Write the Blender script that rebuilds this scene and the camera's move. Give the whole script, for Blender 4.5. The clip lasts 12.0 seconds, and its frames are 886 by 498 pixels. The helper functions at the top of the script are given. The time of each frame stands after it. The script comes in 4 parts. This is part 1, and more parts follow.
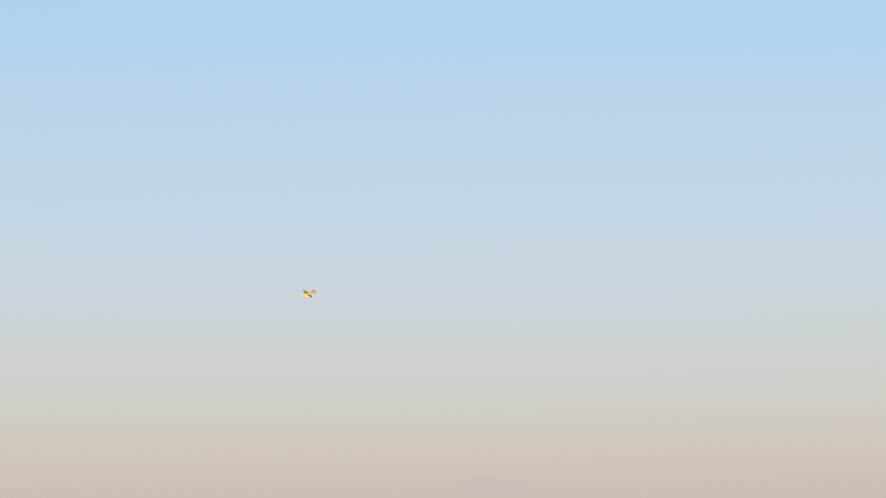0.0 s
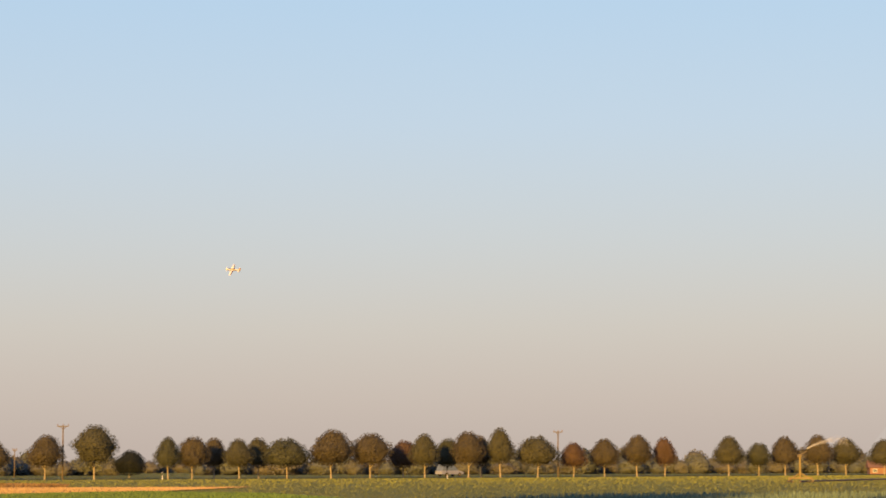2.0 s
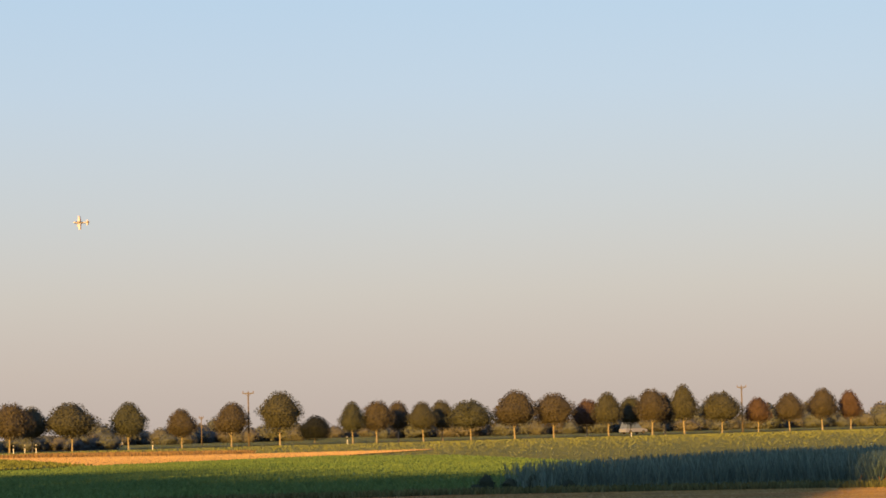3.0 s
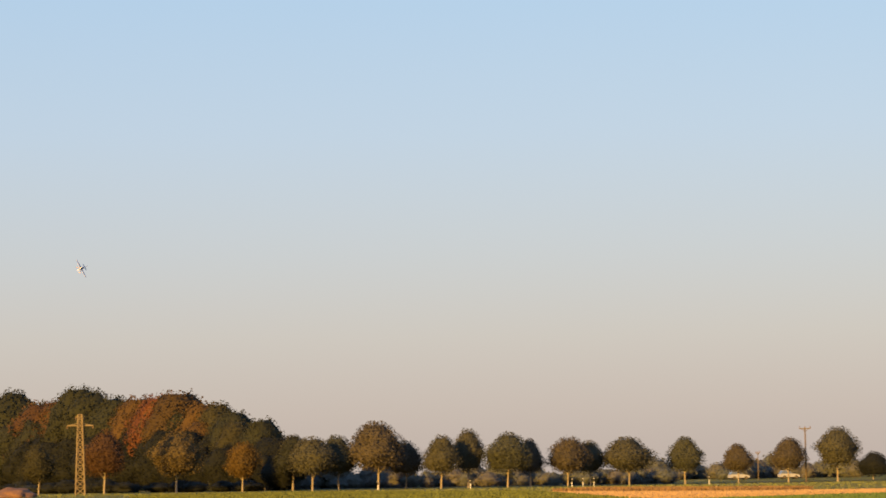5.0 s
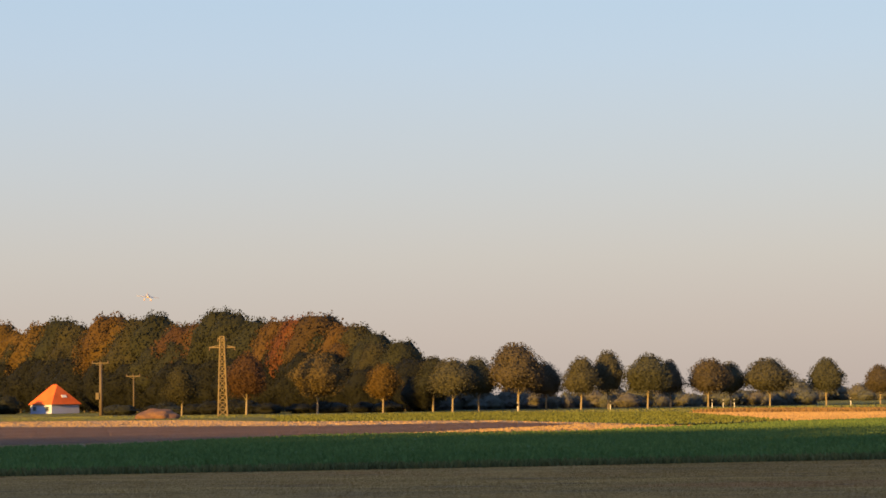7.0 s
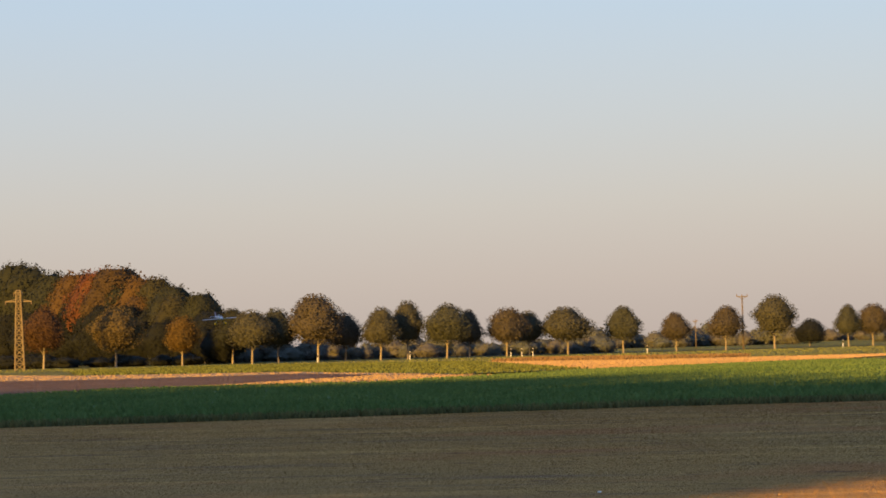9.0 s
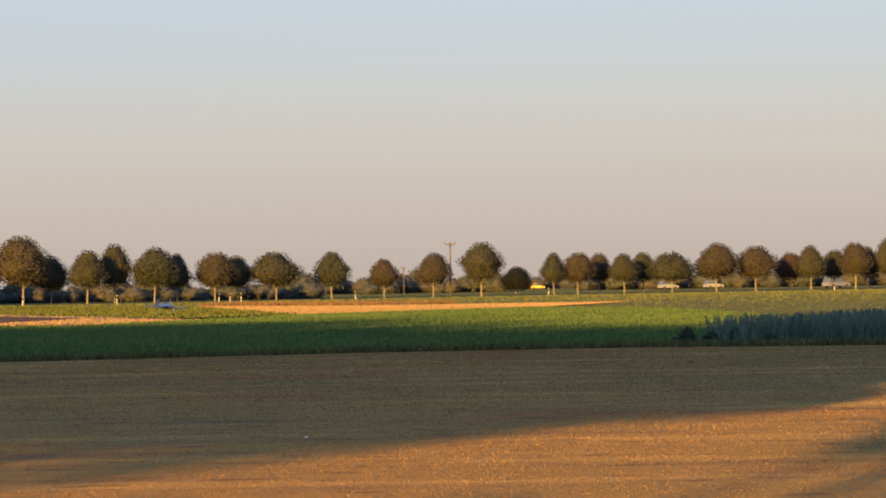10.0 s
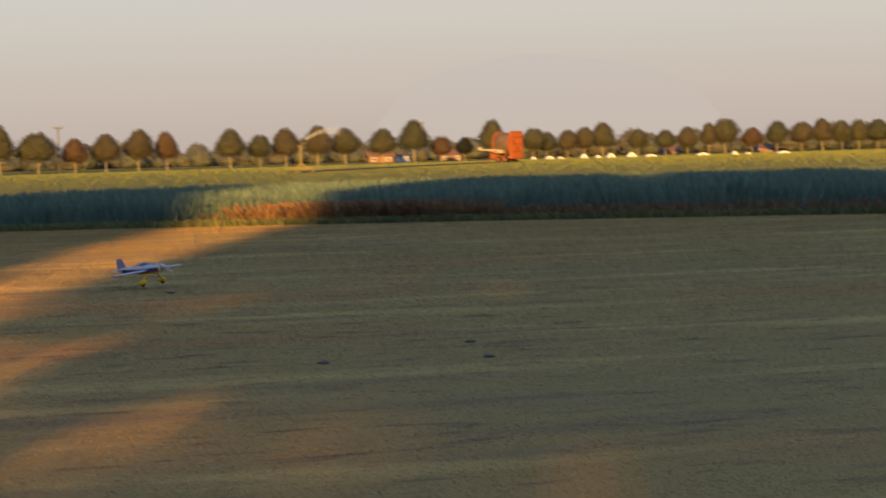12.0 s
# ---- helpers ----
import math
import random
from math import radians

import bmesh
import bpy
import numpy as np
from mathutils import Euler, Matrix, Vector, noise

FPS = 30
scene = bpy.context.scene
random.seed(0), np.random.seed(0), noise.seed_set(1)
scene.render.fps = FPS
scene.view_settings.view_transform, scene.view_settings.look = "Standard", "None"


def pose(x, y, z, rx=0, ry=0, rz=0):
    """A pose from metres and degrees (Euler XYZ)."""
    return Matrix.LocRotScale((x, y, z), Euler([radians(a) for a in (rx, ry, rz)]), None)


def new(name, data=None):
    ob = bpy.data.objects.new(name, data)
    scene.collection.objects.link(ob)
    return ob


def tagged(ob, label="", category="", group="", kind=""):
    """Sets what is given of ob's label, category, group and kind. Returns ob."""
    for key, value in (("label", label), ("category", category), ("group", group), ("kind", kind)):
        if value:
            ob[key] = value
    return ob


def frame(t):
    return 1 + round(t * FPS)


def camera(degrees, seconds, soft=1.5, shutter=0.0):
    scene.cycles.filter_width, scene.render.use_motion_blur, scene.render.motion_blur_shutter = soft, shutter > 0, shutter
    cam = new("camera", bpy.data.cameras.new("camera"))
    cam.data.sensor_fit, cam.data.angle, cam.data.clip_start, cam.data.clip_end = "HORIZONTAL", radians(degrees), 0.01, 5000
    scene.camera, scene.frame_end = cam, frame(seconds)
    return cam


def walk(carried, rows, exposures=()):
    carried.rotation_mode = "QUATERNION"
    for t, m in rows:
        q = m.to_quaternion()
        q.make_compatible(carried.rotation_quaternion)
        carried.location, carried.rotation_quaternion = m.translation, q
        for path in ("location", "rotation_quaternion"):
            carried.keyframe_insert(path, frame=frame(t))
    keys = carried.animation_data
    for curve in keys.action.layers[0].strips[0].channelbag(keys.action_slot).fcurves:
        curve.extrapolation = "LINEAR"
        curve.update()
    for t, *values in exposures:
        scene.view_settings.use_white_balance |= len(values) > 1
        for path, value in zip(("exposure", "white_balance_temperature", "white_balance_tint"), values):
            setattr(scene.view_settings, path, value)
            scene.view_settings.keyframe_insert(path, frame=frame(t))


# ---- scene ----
cam = camera(20.0, 12.0, soft=1.65, shutter=0.12)

# The camera stands still at eye height and pans: seconds, yaw, pitch, roll.
EYE = 1.65
PAN = (
    (0, -19.29, 7.41, 0.69),
    (0.3, -17.49, 7.30, 0.69),
    (0.6, -15.21, 6.87, 0.69),
    (0.8, -13.87, 6.42, 0.69),
    (1, -13.33, 6.08, 1.06),
    (1.2, -12.12, 5.60, 0.22),
    (1.5, -9.56, 5.38, 0.09),
    (2, -6.85, 4.95, 0.11),
    (2.5, -4.40, 4.22, 0.59),
    (3, -2.68, 4.10, 1.43),
    (3.2, -1.97, 4.20, 1.78),
    (3.5, 0.05, 4.34, 1.75),
    (3.9, 2.95, 4.55, 1.60),
    (4.3, 5.60, 4.70, 1.40),
    (4.8, 8.68, 4.89, 1.10),
    (5, 9.92, 5.14, 0.86),
    (5.5, 12.74, 5.37, 1.04),
    (6, 14.50, 4.63, 0.72),
    (6.5, 14.29, 4.23, 0.79),
    (6.7, 13.88, 3.85, 0.81),
    (8.3, 10.73, 2.84, 1.47),
    (8.5, 10.72, 2.87, 1.47),
    (9, 8.54, 2.19, 1.51),
    (9.5, 5.90, 2.12, 1.36),
    (10, 1.90, 0.81, 0.93),
    (10.5, 0.00, 0.07, 0.83),
    (11, -3.74, 0.16, 0.90),
    (11.4, -7.24, -0.36, 0.69),
    (11.5, -8.46, -0.56, 0.89),
    (11.8, -14.15, -1.16, 1.14),
    (12, -18.15, -2.19, 1.45),
)
walk(cam, [(t, pose(0, 0, EYE, 90 + p, r, y)) for t, y, p, r in PAN])

# ---- light: low evening sun from behind the camera, hazy sky ----
SUN_WAY = Vector((0.375, 0.927, -0.1495)).normalized()
sun_data = bpy.data.lights.new("sun", "SUN")
sun_data.energy, sun_data.angle, sun_data.color = 4.0, radians(0.6), (1.0, 0.50, 0.085)
sun = new("sun", sun_data)
sun.rotation_euler = SUN_WAY.to_track_quat("-Z", "Y").to_euler()
scene.view_settings.exposure = 2.0

world = bpy.data.worlds.new("evening_sky")
scene.world = world
world.use_nodes = True
wt = world.node_tree
wt.nodes.clear()
w_out = wt.nodes.new("ShaderNodeOutputWorld")
w_bg = wt.nodes.new("ShaderNodeBackground")
w_sky = wt.nodes.new("ShaderNodeTexSky")
w_sky.sky_type, w_sky.sun_disc = "NISHITA", False
w_sky.sun_elevation, w_sky.sun_rotation = radians(8.5), math.atan2(-0.375, -0.927)
w_sky.dust_density, w_sky.air_density = 3.0, 1.2
w_co = wt.nodes.new("ShaderNodeTexCoord")
w_sep = wt.nodes.new("ShaderNodeSeparateXYZ")
w_ramp = wt.nodes.new("ShaderNodeValToRGB")
w_scale = wt.nodes.new("ShaderNodeMath")
w_scale.operation, w_scale.inputs[1].default_value = "MULTIPLY", 1.0
# haze by height above the horizon (sine of the height)
HAZE = ((0.0, (0.61, 0.51, 0.44)), (0.025, (0.635, 0.557, 0.492)), (0.055, (0.622, 0.595, 0.562)), (0.09, (0.57, 0.612, 0.66)),
        (0.135, (0.505, 0.625, 0.77)), (0.21, (0.405, 0.60, 0.82)), (0.40, (0.39, 0.60, 0.94)), (1.0, (0.33, 0.54, 1.0)))
els = w_ramp.color_ramp.elements
while len(els) < len(HAZE):
    els.new(0.5)
for e, (p, c) in zip(els, HAZE):
    e.position, e.color = p, (*c, 1)
w_mix = wt.nodes.new("ShaderNodeMix")
w_mix.data_type, w_mix.blend_type = "RGBA", "MIX"
w_mix.inputs["Factor"].default_value = 0.9
wt.links.new(w_co.outputs["Generated"], w_sep.inputs[0])
wt.links.new(w_sep.outputs["Z"], w_scale.inputs[0])
wt.links.new(w_scale.outputs[0], w_ramp.inputs[0])
wt.links.new(w_sky.outputs[0], w_mix.inputs["A"])
w_gain = wt.nodes.new("ShaderNodeMix")
w_gain.data_type, w_gain.blend_type = "RGBA", "MULTIPLY"
w_gain.inputs["Factor"].default_value = 1.0
w_gain.inputs["B"].default_value = (2.19, 2.16, 2.22, 1)
wt.links.new(w_ramp.outputs[0], w_gain.inputs["A"])
wt.links.new(w_gain.outputs["Result"], w_mix.inputs["B"])
wt.links.new(w_mix.outputs["Result"], w_bg.inputs[0])
w_bg.inputs["Strength"].default_value = 0.107
wt.links.new(w_bg.outputs[0], w_out.inputs[0])


# ---- materials ----
def material(name, base, dark=None, scale=4.0, fine=40.0, rough=0.85, metal=0.0, bump=0.0, tint=False, island=0.0, through_light=0.0, spec=0.08, relief=0.05, grit=0.0):
    """Base colour that drifts to dark by two noises; tint takes the object's colour; island varies piece by piece."""
    m = bpy.data.materials.new(name)
    m.use_nodes = True
    nt = m.node_tree
    n, l = nt.nodes, nt.links
    b = n["Principled BSDF"]
    b.inputs["Roughness"].default_value, b.inputs["Metallic"].default_value = rough, metal
    b.inputs["Specular IOR Level"].default_value = spec
    co = n.new("ShaderNodeTexCoord")
    big, small = n.new("ShaderNodeTexNoise"), n.new("ShaderNodeTexNoise")
    big.inputs["Scale"].default_value, small.inputs["Scale"].default_value = scale, fine
    big.inputs["Detail"].default_value = small.inputs["Detail"].default_value = 5
    l.new(co.outputs["Object"], big.inputs["Vector"])
    l.new(co.outputs["Object"], small.inputs["Vector"])
    add = n.new("ShaderNodeMath")
    add.operation = "ADD"
    l.new(big.outputs[0], add.inputs[0])
    l.new(small.outputs[0], add.inputs[1])
    ramp = n.new("ShaderNodeMapRange")
    ramp.inputs["From Min"].default_value, ramp.inputs["From Max"].default_value = 0.72, 1.28
    l.new(add.outputs[0], ramp.inputs["Value"])
    mix = n.new("ShaderNodeMix")
    mix.data_type = "RGBA"
    dark = dark or tuple(c * 0.72 for c in base)
    mix.inputs["A"].default_value, mix.inputs["B"].default_value = (*dark, 1), (*base, 1)
    l.new(ramp.outputs[0], mix.inputs["Factor"])
    col = mix.outputs["Result"]
    if tint:
        info = n.new("ShaderNodeObjectInfo")
        mul = n.new("ShaderNodeMix")
        mul.data_type, mul.blend_type = "RGBA", "MULTIPLY"
        mul.inputs["Factor"].default_value = 1
        l.new(col, mul.inputs["A"])
        l.new(info.outputs["Color"], mul.inputs["B"])
        col = mul.outputs["Result"]
    if island:
        geo = n.new("ShaderNodeNewGeometry")
        hsv = n.new("ShaderNodeHueSaturation")
        mr = n.new("ShaderNodeMapRange")
        mr.inputs["To Min"].default_value, mr.inputs["To Max"].default_value = 1 - island, 1 + island
        l.new(geo.outputs["Random Per Island"], mr.inputs["Value"])
        l.new(mr.outputs[0], hsv.inputs["Value"])
        l.new(col, hsv.inputs["Color"])
        col = hsv.outputs[0]
    l.new(col, b.inputs["Base Color"])
    if bump:
        bp = n.new("ShaderNodeBump")
        bp.inputs["Strength"].default_value = bump
        bp.inputs["Distance"].default_value = relief
        l.new(small.outputs[0], bp.inputs["Height"])
        l.new(bp.outputs[0], b.inputs["Normal"])
        if grit:
            # fine turf: normals strewn by a small noise
            fuzz, shift, tilt, total, unit = (n.new(k) for k in ("ShaderNodeTexNoise", "ShaderNodeVectorMath", "ShaderNodeVectorMath", "ShaderNodeVectorMath", "ShaderNodeVectorMath"))
            fuzz.inputs["Scale"].default_value = grit
            l.new(co.outputs["Object"], fuzz.inputs["Vector"])
            shift.operation, shift.inputs[1].default_value = "SUBTRACT", (0.5, 0.5, 0.5)
            l.new(fuzz.outputs["Color"], shift.inputs[0])
            tilt.operation, tilt.inputs[3].default_value = "SCALE", 18.0
            l.new(shift.outputs[0], tilt.inputs[0])
            l.new(bp.outputs[0], total.inputs[0])
            l.new(tilt.outputs[0], total.inputs[1])
            unit.operation = "NORMALIZE"
            l.new(total.outputs[0], unit.inputs[0])
            l.new(unit.outputs[0], b.inputs["Normal"])
    if through_light:
        tr = n.new("ShaderNodeBsdfTranslucent")
        mx = n.new("ShaderNodeMixShader")
        mx.inputs[0].default_value = through_light
        l.new(col, tr.inputs[0])
        l.new(b.outputs[0], mx.inputs[1])
        l.new(tr.outputs[0], mx.inputs[2])
        l.new(mx.outputs[0], n["Material Output"].inputs[0])
    return m


M_GROUND = material("far_meadow", (0.21, 0.21, 0.06), (0.165, 0.175, 0.05), 0.02, 1.5, bump=0.3, grit=30.0)


def strip_material(name, gain, grit):
    """Mown dry grass: straw, olive and rusty patches drawn out across the strip, with fine turf that scatters low light."""
    m = bpy.data.materials.new(name)
    m.use_nodes = True
    n, l = m.node_tree.nodes, m.node_tree.links
    b = n["Principled BSDF"]
    b.inputs["Roughness"].default_value, b.inputs["Specular IOR Level"].default_value = 0.9, 0.06
    co = n.new("ShaderNodeTexCoord")

    def field(stretch, low, high, detail=4.0, turn=0.12):
        mp, nz, mr = n.new("ShaderNodeMapping"), n.new("ShaderNodeTexNoise"), n.new("ShaderNodeMapRange")
        mp.inputs["Scale"].default_value, mp.inputs["Rotation"].default_value = stretch, (0, 0, turn)
        nz.inputs["Scale"].default_value, nz.inputs["Detail"].default_value = 1.0, detail
        mr.inputs["From Min"].default_value, mr.inputs["From Max"].default_value = low, high
        l.new(co.outputs["Object"], mp.inputs["Vector"])
        l.new(mp.outputs[0], nz.inputs["Vector"])
        l.new(nz.outputs[0], mr.inputs["Value"])
        return mr.outputs[0]

    def blend(a, c, f):
        mx = n.new("ShaderNodeMix")
        mx.data_type = "RGBA"
        l.new(f, mx.inputs["Factor"])
        if isinstance(a, tuple):
            mx.inputs["A"].default_value = (*(v * gain for v in a), 1)
        else:
            l.new(a, mx.inputs["A"])
        mx.inputs["B"].default_value = (*(v * gain for v in c), 1)
        return mx.outputs["Result"]

    col = blend((0.465, 0.307, 0.108), (0.40, 0.286, 0.116), field((0.05, 0.09, 1), 0.35, 0.65))
    col = blend(col, (0.62, 0.432, 0.158), field((0.14, 0.75, 1), 0.52, 0.74, 5))
    col = blend(col, (0.30, 0.213, 0.115), field((0.22, 1.0, 3), 0.55, 0.74, 5, 0.05))
    col = blend(col, (0.46, 0.235, 0.095), field((0.11, 0.22, 7), 0.56, 0.72, 6))
    col = blend(col, (0.23, 0.15, 0.085), field((1.3, 3.2, 5), 0.57, 0.73, 5))
    # browner, more worn turf towards negative x
    sep, side, worn = n.new("ShaderNodeSeparateXYZ"), n.new("ShaderNodeMapRange"), n.new("ShaderNodeMix")
    l.new(co.outputs["Object"], sep.inputs[0])
    l.new(sep.outputs["X"], side.inputs["Value"])
    side.inputs["From Min"].default_value, side.inputs["From Max"].default_value = -2.0, 9.0
    side.inputs["To Min"].default_value, side.inputs["To Max"].default_value = 1.0, 0.0
    worn.data_type, worn.blend_type = "RGBA", "MULTIPLY"
    l.new(side.outputs[0], worn.inputs["Factor"])
    l.new(col, worn.inputs["A"])
    worn.inputs["B"].default_value = (1.10, 0.96, 0.90, 1)
    col = worn.outputs["Result"]
    l.new(col, b.inputs["Base Color"])
    fuzz, shift, tilt, total, unit, geo = (n.new(k) for k in ("ShaderNodeTexNoise", "ShaderNodeVectorMath", "ShaderNodeVectorMath", "ShaderNodeVectorMath", "ShaderNodeVectorMath", "ShaderNodeNewGeometry"))
    fuzz.inputs["Scale"].default_value = grit
    l.new(co.outputs["Object"], fuzz.inputs["Vector"])
    shift.operation, shift.inputs[1].default_value = "SUBTRACT", (0.5, 0.5, 0.5)
    l.new(fuzz.outputs["Color"], shift.inputs[0])
    tilt.operation, tilt.inputs[3].default_value = "SCALE", 18.0
    l.new(shift.outputs[0], tilt.inputs[0])
    l.new(geo.outputs["Normal"], total.inputs[0])
    l.new(tilt.outputs[0], total.inputs[1])
    unit.operation = "NORMALIZE"
    l.new(total.outputs[0], unit.inputs[0])
    l.new(unit.outputs[0], b.inputs["Normal"])
    return m


M_STRIP = strip_material("mown_dry_grass", 1.01, 150.0)
M_BLADE = strip_material("dry_grass_blades", 0.76, 90.0)
M_GREEN = material("green_field_soil", (0.075, 0.125, 0.042), (0.055, 0.098, 0.034), 0.08, 2.0, bump=0.8)
M_LEAFCROP = material("low_green_crop", (0.098, 0.152, 0.05), (0.062, 0.112, 0.038), 0.07, 1.5, island=0.15, through_light=0.3)
M_TALLCROP = material("tall_grey_green_crop", (0.12, 0.165, 0.13), (0.07, 0.11, 0.09), 0.15, 2.0, island=0.35, through_light=0.25)
M_MARGIN = material("margin_grass", (0.12, 0.12, 0.05), (0.065, 0.08, 0.035), 0.35, 2.0, island=0.25, through_light=0.25)
M_DRYWEED = material("dry_weeds", (0.19, 0.105, 0.055), (0.11, 0.075, 0.04), 0.3, 3.0, island=0.35, through_light=0.25)
M_DRYGRASS = material("dry_orange_grass", (0.20, 0.128, 0.062), (0.14, 0.10, 0.05), 0.2, 3.0, island=0.25, through_light=0.25)
M_STUBBLE = material("pale_stubble", (0.255, 0.185, 0.115), (0.20, 0.148, 0.09), 0.05, 1.2, bump=1.0)
M_PLOUGH = material("ploughed_soil", (0.225, 0.14, 0.098), (0.16, 0.10, 0.07), 0.1, 1.4, bump=1.0, grit=9.0)
M_HEAP = material("heaped_brown_soil", (0.13, 0.078, 0.055), (0.09, 0.056, 0.04), 0.8, 5.0, bump=0.6)
M_MUSTARD = material("bright_green_cover_crop", (0.078, 0.095, 0.029), (0.055, 0.072, 0.023), 0.06, 1.0, bump=0.8, island=0.3)
M_ROAD = material("asphalt", (0.06, 0.058, 0.055), None, 0.2, 8, rough=0.9)
M_MEADOW = material("meadow_grass", (0.165, 0.182, 0.052), (0.135, 0.156, 0.044), 0.03, 0.8, island=0.08, through_light=0.25)
M_LEAF = material("leaves", (1.0, 1.0, 1.0), (0.74, 0.75, 0.74), 0.9, 3.0, tint=True, island=0.14, through_light=0.32, spec=0.15)
M_BARK = material("bark", (0.22, 0.20, 0.165), (0.15, 0.135, 0.11), 2.0, 14.0, bump=0.8)
M_POLE = material("weathered_pole_wood", (0.105, 0.09, 0.075), (0.075, 0.063, 0.052), 1.0, 12.0, bump=0.4)
M_STEEL = material("galvanised_steel", (0.10, 0.088, 0.065), (0.07, 0.06, 0.045), 1.0, 10.0, rough=0.7)
M_PALESTEEL = material("pale_galvanised_steel", (0.26, 0.23, 0.19), (0.19, 0.17, 0.14), 1.0, 10.0, rough=0.6)
M_MAST = material("weathered_lattice_steel", (0.16, 0.135, 0.085), (0.115, 0.095, 0.06), 1.0, 10.0, rough=0.7)
M_CERAMIC = material("insulator", (0.12, 0.09, 0.07), None, 3, 20, rough=0.3)
M_ROOFTILE = material("orange_roof_tiles", (0.58, 0.125, 0.035), (0.40, 0.085, 0.025), 0.6, 6.0, bump=0.5)
M_BRICKROOF = material("brown_roof", (0.13, 0.08, 0.065), None, 0.6, 6.0)
M_WHITEWALL = material("white_render", (0.42, 0.45, 0.52), (0.35, 0.38, 0.44), 0.4, 5.0)
# farmhouse wall: cool shade is put into this pale blue base
M_SHADEWALL = material("shade_blue_render", (0.36, 0.42, 0.66), (0.30, 0.35, 0.56), 0.4, 5.0)
M_BRICKWALL = material("brick_wall", (0.17, 0.105, 0.085), None, 0.6, 8.0)
M_GLASS = material("window_glass", (0.08, 0.10, 0.12), None, 1, 4, rough=0.08, spec=0.8)
M_ORANGE = material("orange_machine_paint", (0.25, 0.075, 0.03), (0.14, 0.045, 0.022), 0.8, 8.0, rough=0.5)
M_DRUM = material("dark_hose", (0.10, 0.075, 0.065), (0.05, 0.04, 0.04), 1, 14, rough=0.6)
M_YELLOWPIPE = material("yellow_pipe", (0.15, 0.125, 0.06), (0.11, 0.09, 0.045), 1, 10, rough=0.5)
M_RUBBER = material("rubber", (0.03, 0.03, 0.03), None, 3, 30, rough=0.9)
M_SPRAY = material("water_drops", (0.52, 0.55, 0.6), (0.45, 0.48, 0.53), 1, 8, rough=0.3, through_light=0.5)
M_WHITEFOAM = material("white_foam_paint", (0.43, 0.44, 0.52), (0.37, 0.38, 0.45), 3, 30, rough=0.35)
M_YELLOWFOAM = material("yellow_foam_paint", (0.85, 0.52, 0.02), (0.75, 0.44, 0.02), 3, 30, rough=0.35)
M_FIN = material("grey_violet_foam", (0.24, 0.21, 0.30), (0.19, 0.165, 0.24), 3, 30, rough=0.4)
M_DARKTRIM = material("dark_blue_trim", (0.05, 0.04, 0.09), None, 3, 30, rough=0.3)
M_CANOPY = material("smoked_canopy", (0.04, 0.04, 0.06), None, 3, 30, rough=0.08, spec=0.8)
M_CARWHITE = material("white_car_paint", (0.24, 0.26, 0.30), None, 1, 20, rough=0.3, spec=0.6)
M_CARYELLOW = material("yellow_car_paint", (0.55, 0.39, 0.03), None, 1, 20, rough=0.3, spec=0.6)
M_CARBLUE = material("blue_grey_car_paint", (0.16, 0.18, 0.26), None, 1, 20, rough=0.3, spec=0.6)
M_CHALK = material("white_marker", (0.8, 0.79, 0.75), None, 3, 20)


# ---- mesh helpers ----
def mesh_of(name, bm, mat):
    me = bpy.data.meshes.new(name)
    bm.to_mesh(me)
    bm.free()
    me.materials.append(mat)
    return me


def part(name, bm, mat, parent, label=""):
    ob = new(name, mesh_of(name, bm, mat))
    ob.parent = parent
    return tagged(ob, label)


def thing(name, label, category, at=(0, 0, 0), turn=0.0, group="", kind=""):
    ob = new(name)
    ob.empty_display_size = 0.2
    ob.matrix_basis = pose(*at, 0, 0, turn)
    return tagged(ob, label, category, group, kind)


def sheet(name, pts, z, mat, label, category, parent_kind="structure"):
    bm = bmesh.new()
    bm.faces.new([bm.verts.new((x, y, z)) for x, y in pts])
    bmesh.ops.recalc_face_normals(bm, faces=bm.faces)
    if bm.faces[:][0].normal.z < 0:
        bmesh.ops.reverse_faces(bm, faces=bm.faces)
    return tagged(new(name, mesh_of(name, bm, mat)), label, category, kind=parent_kind)


def box(bm, size, at=(0, 0, 0), rot=None, bevel=0.0):
    m = Matrix.Translation(at) @ (rot or Matrix()) @ Matrix.Diagonal((*size, 1))
    r = bmesh.ops.create_cube(bm, size=1, matrix=m)
    if bevel:
        es = list({e for v in r["verts"] for e in v.link_edges})
        bmesh.ops.bevel(bm, geom=es, offset=bevel, segments=2, affect="EDGES", profile=0.5)


def tube(bm, a, b, r0, r1=None, seg=8):
    a, b = Vector(a), Vector(b)
    r1 = r0 if r1 is None else r1
    q = (b - a).to_track_quat("Z", "Y").to_matrix().to_4x4()
    m = Matrix.Translation((a + b) / 2) @ q
    bmesh.ops.create_cone(bm, cap_ends=True, segments=seg, radius1=r0, radius2=r1, depth=(b - a).length, matrix=m)


def loft(bm, rings, cap=True):
    """Rings of equal length joined by quads."""
    vs = [[bm.verts.new(p) for p in ring] for ring in rings]
    k = len(vs[0])
    for a, b in zip(vs, vs[1:]):
        for i in range(k):
            bm.faces.new((a[i], a[(i + 1) % k], b[(i + 1) % k], b[i]))
    if cap:
        bm.faces.new(vs[0][::-1])
        bm.faces.new(vs[-1])
    bmesh.ops.recalc_face_normals(bm, faces=bm.faces)


def smooth(ob):
    for p in ob.data.polygons:
        p.use_smooth = True
    return ob


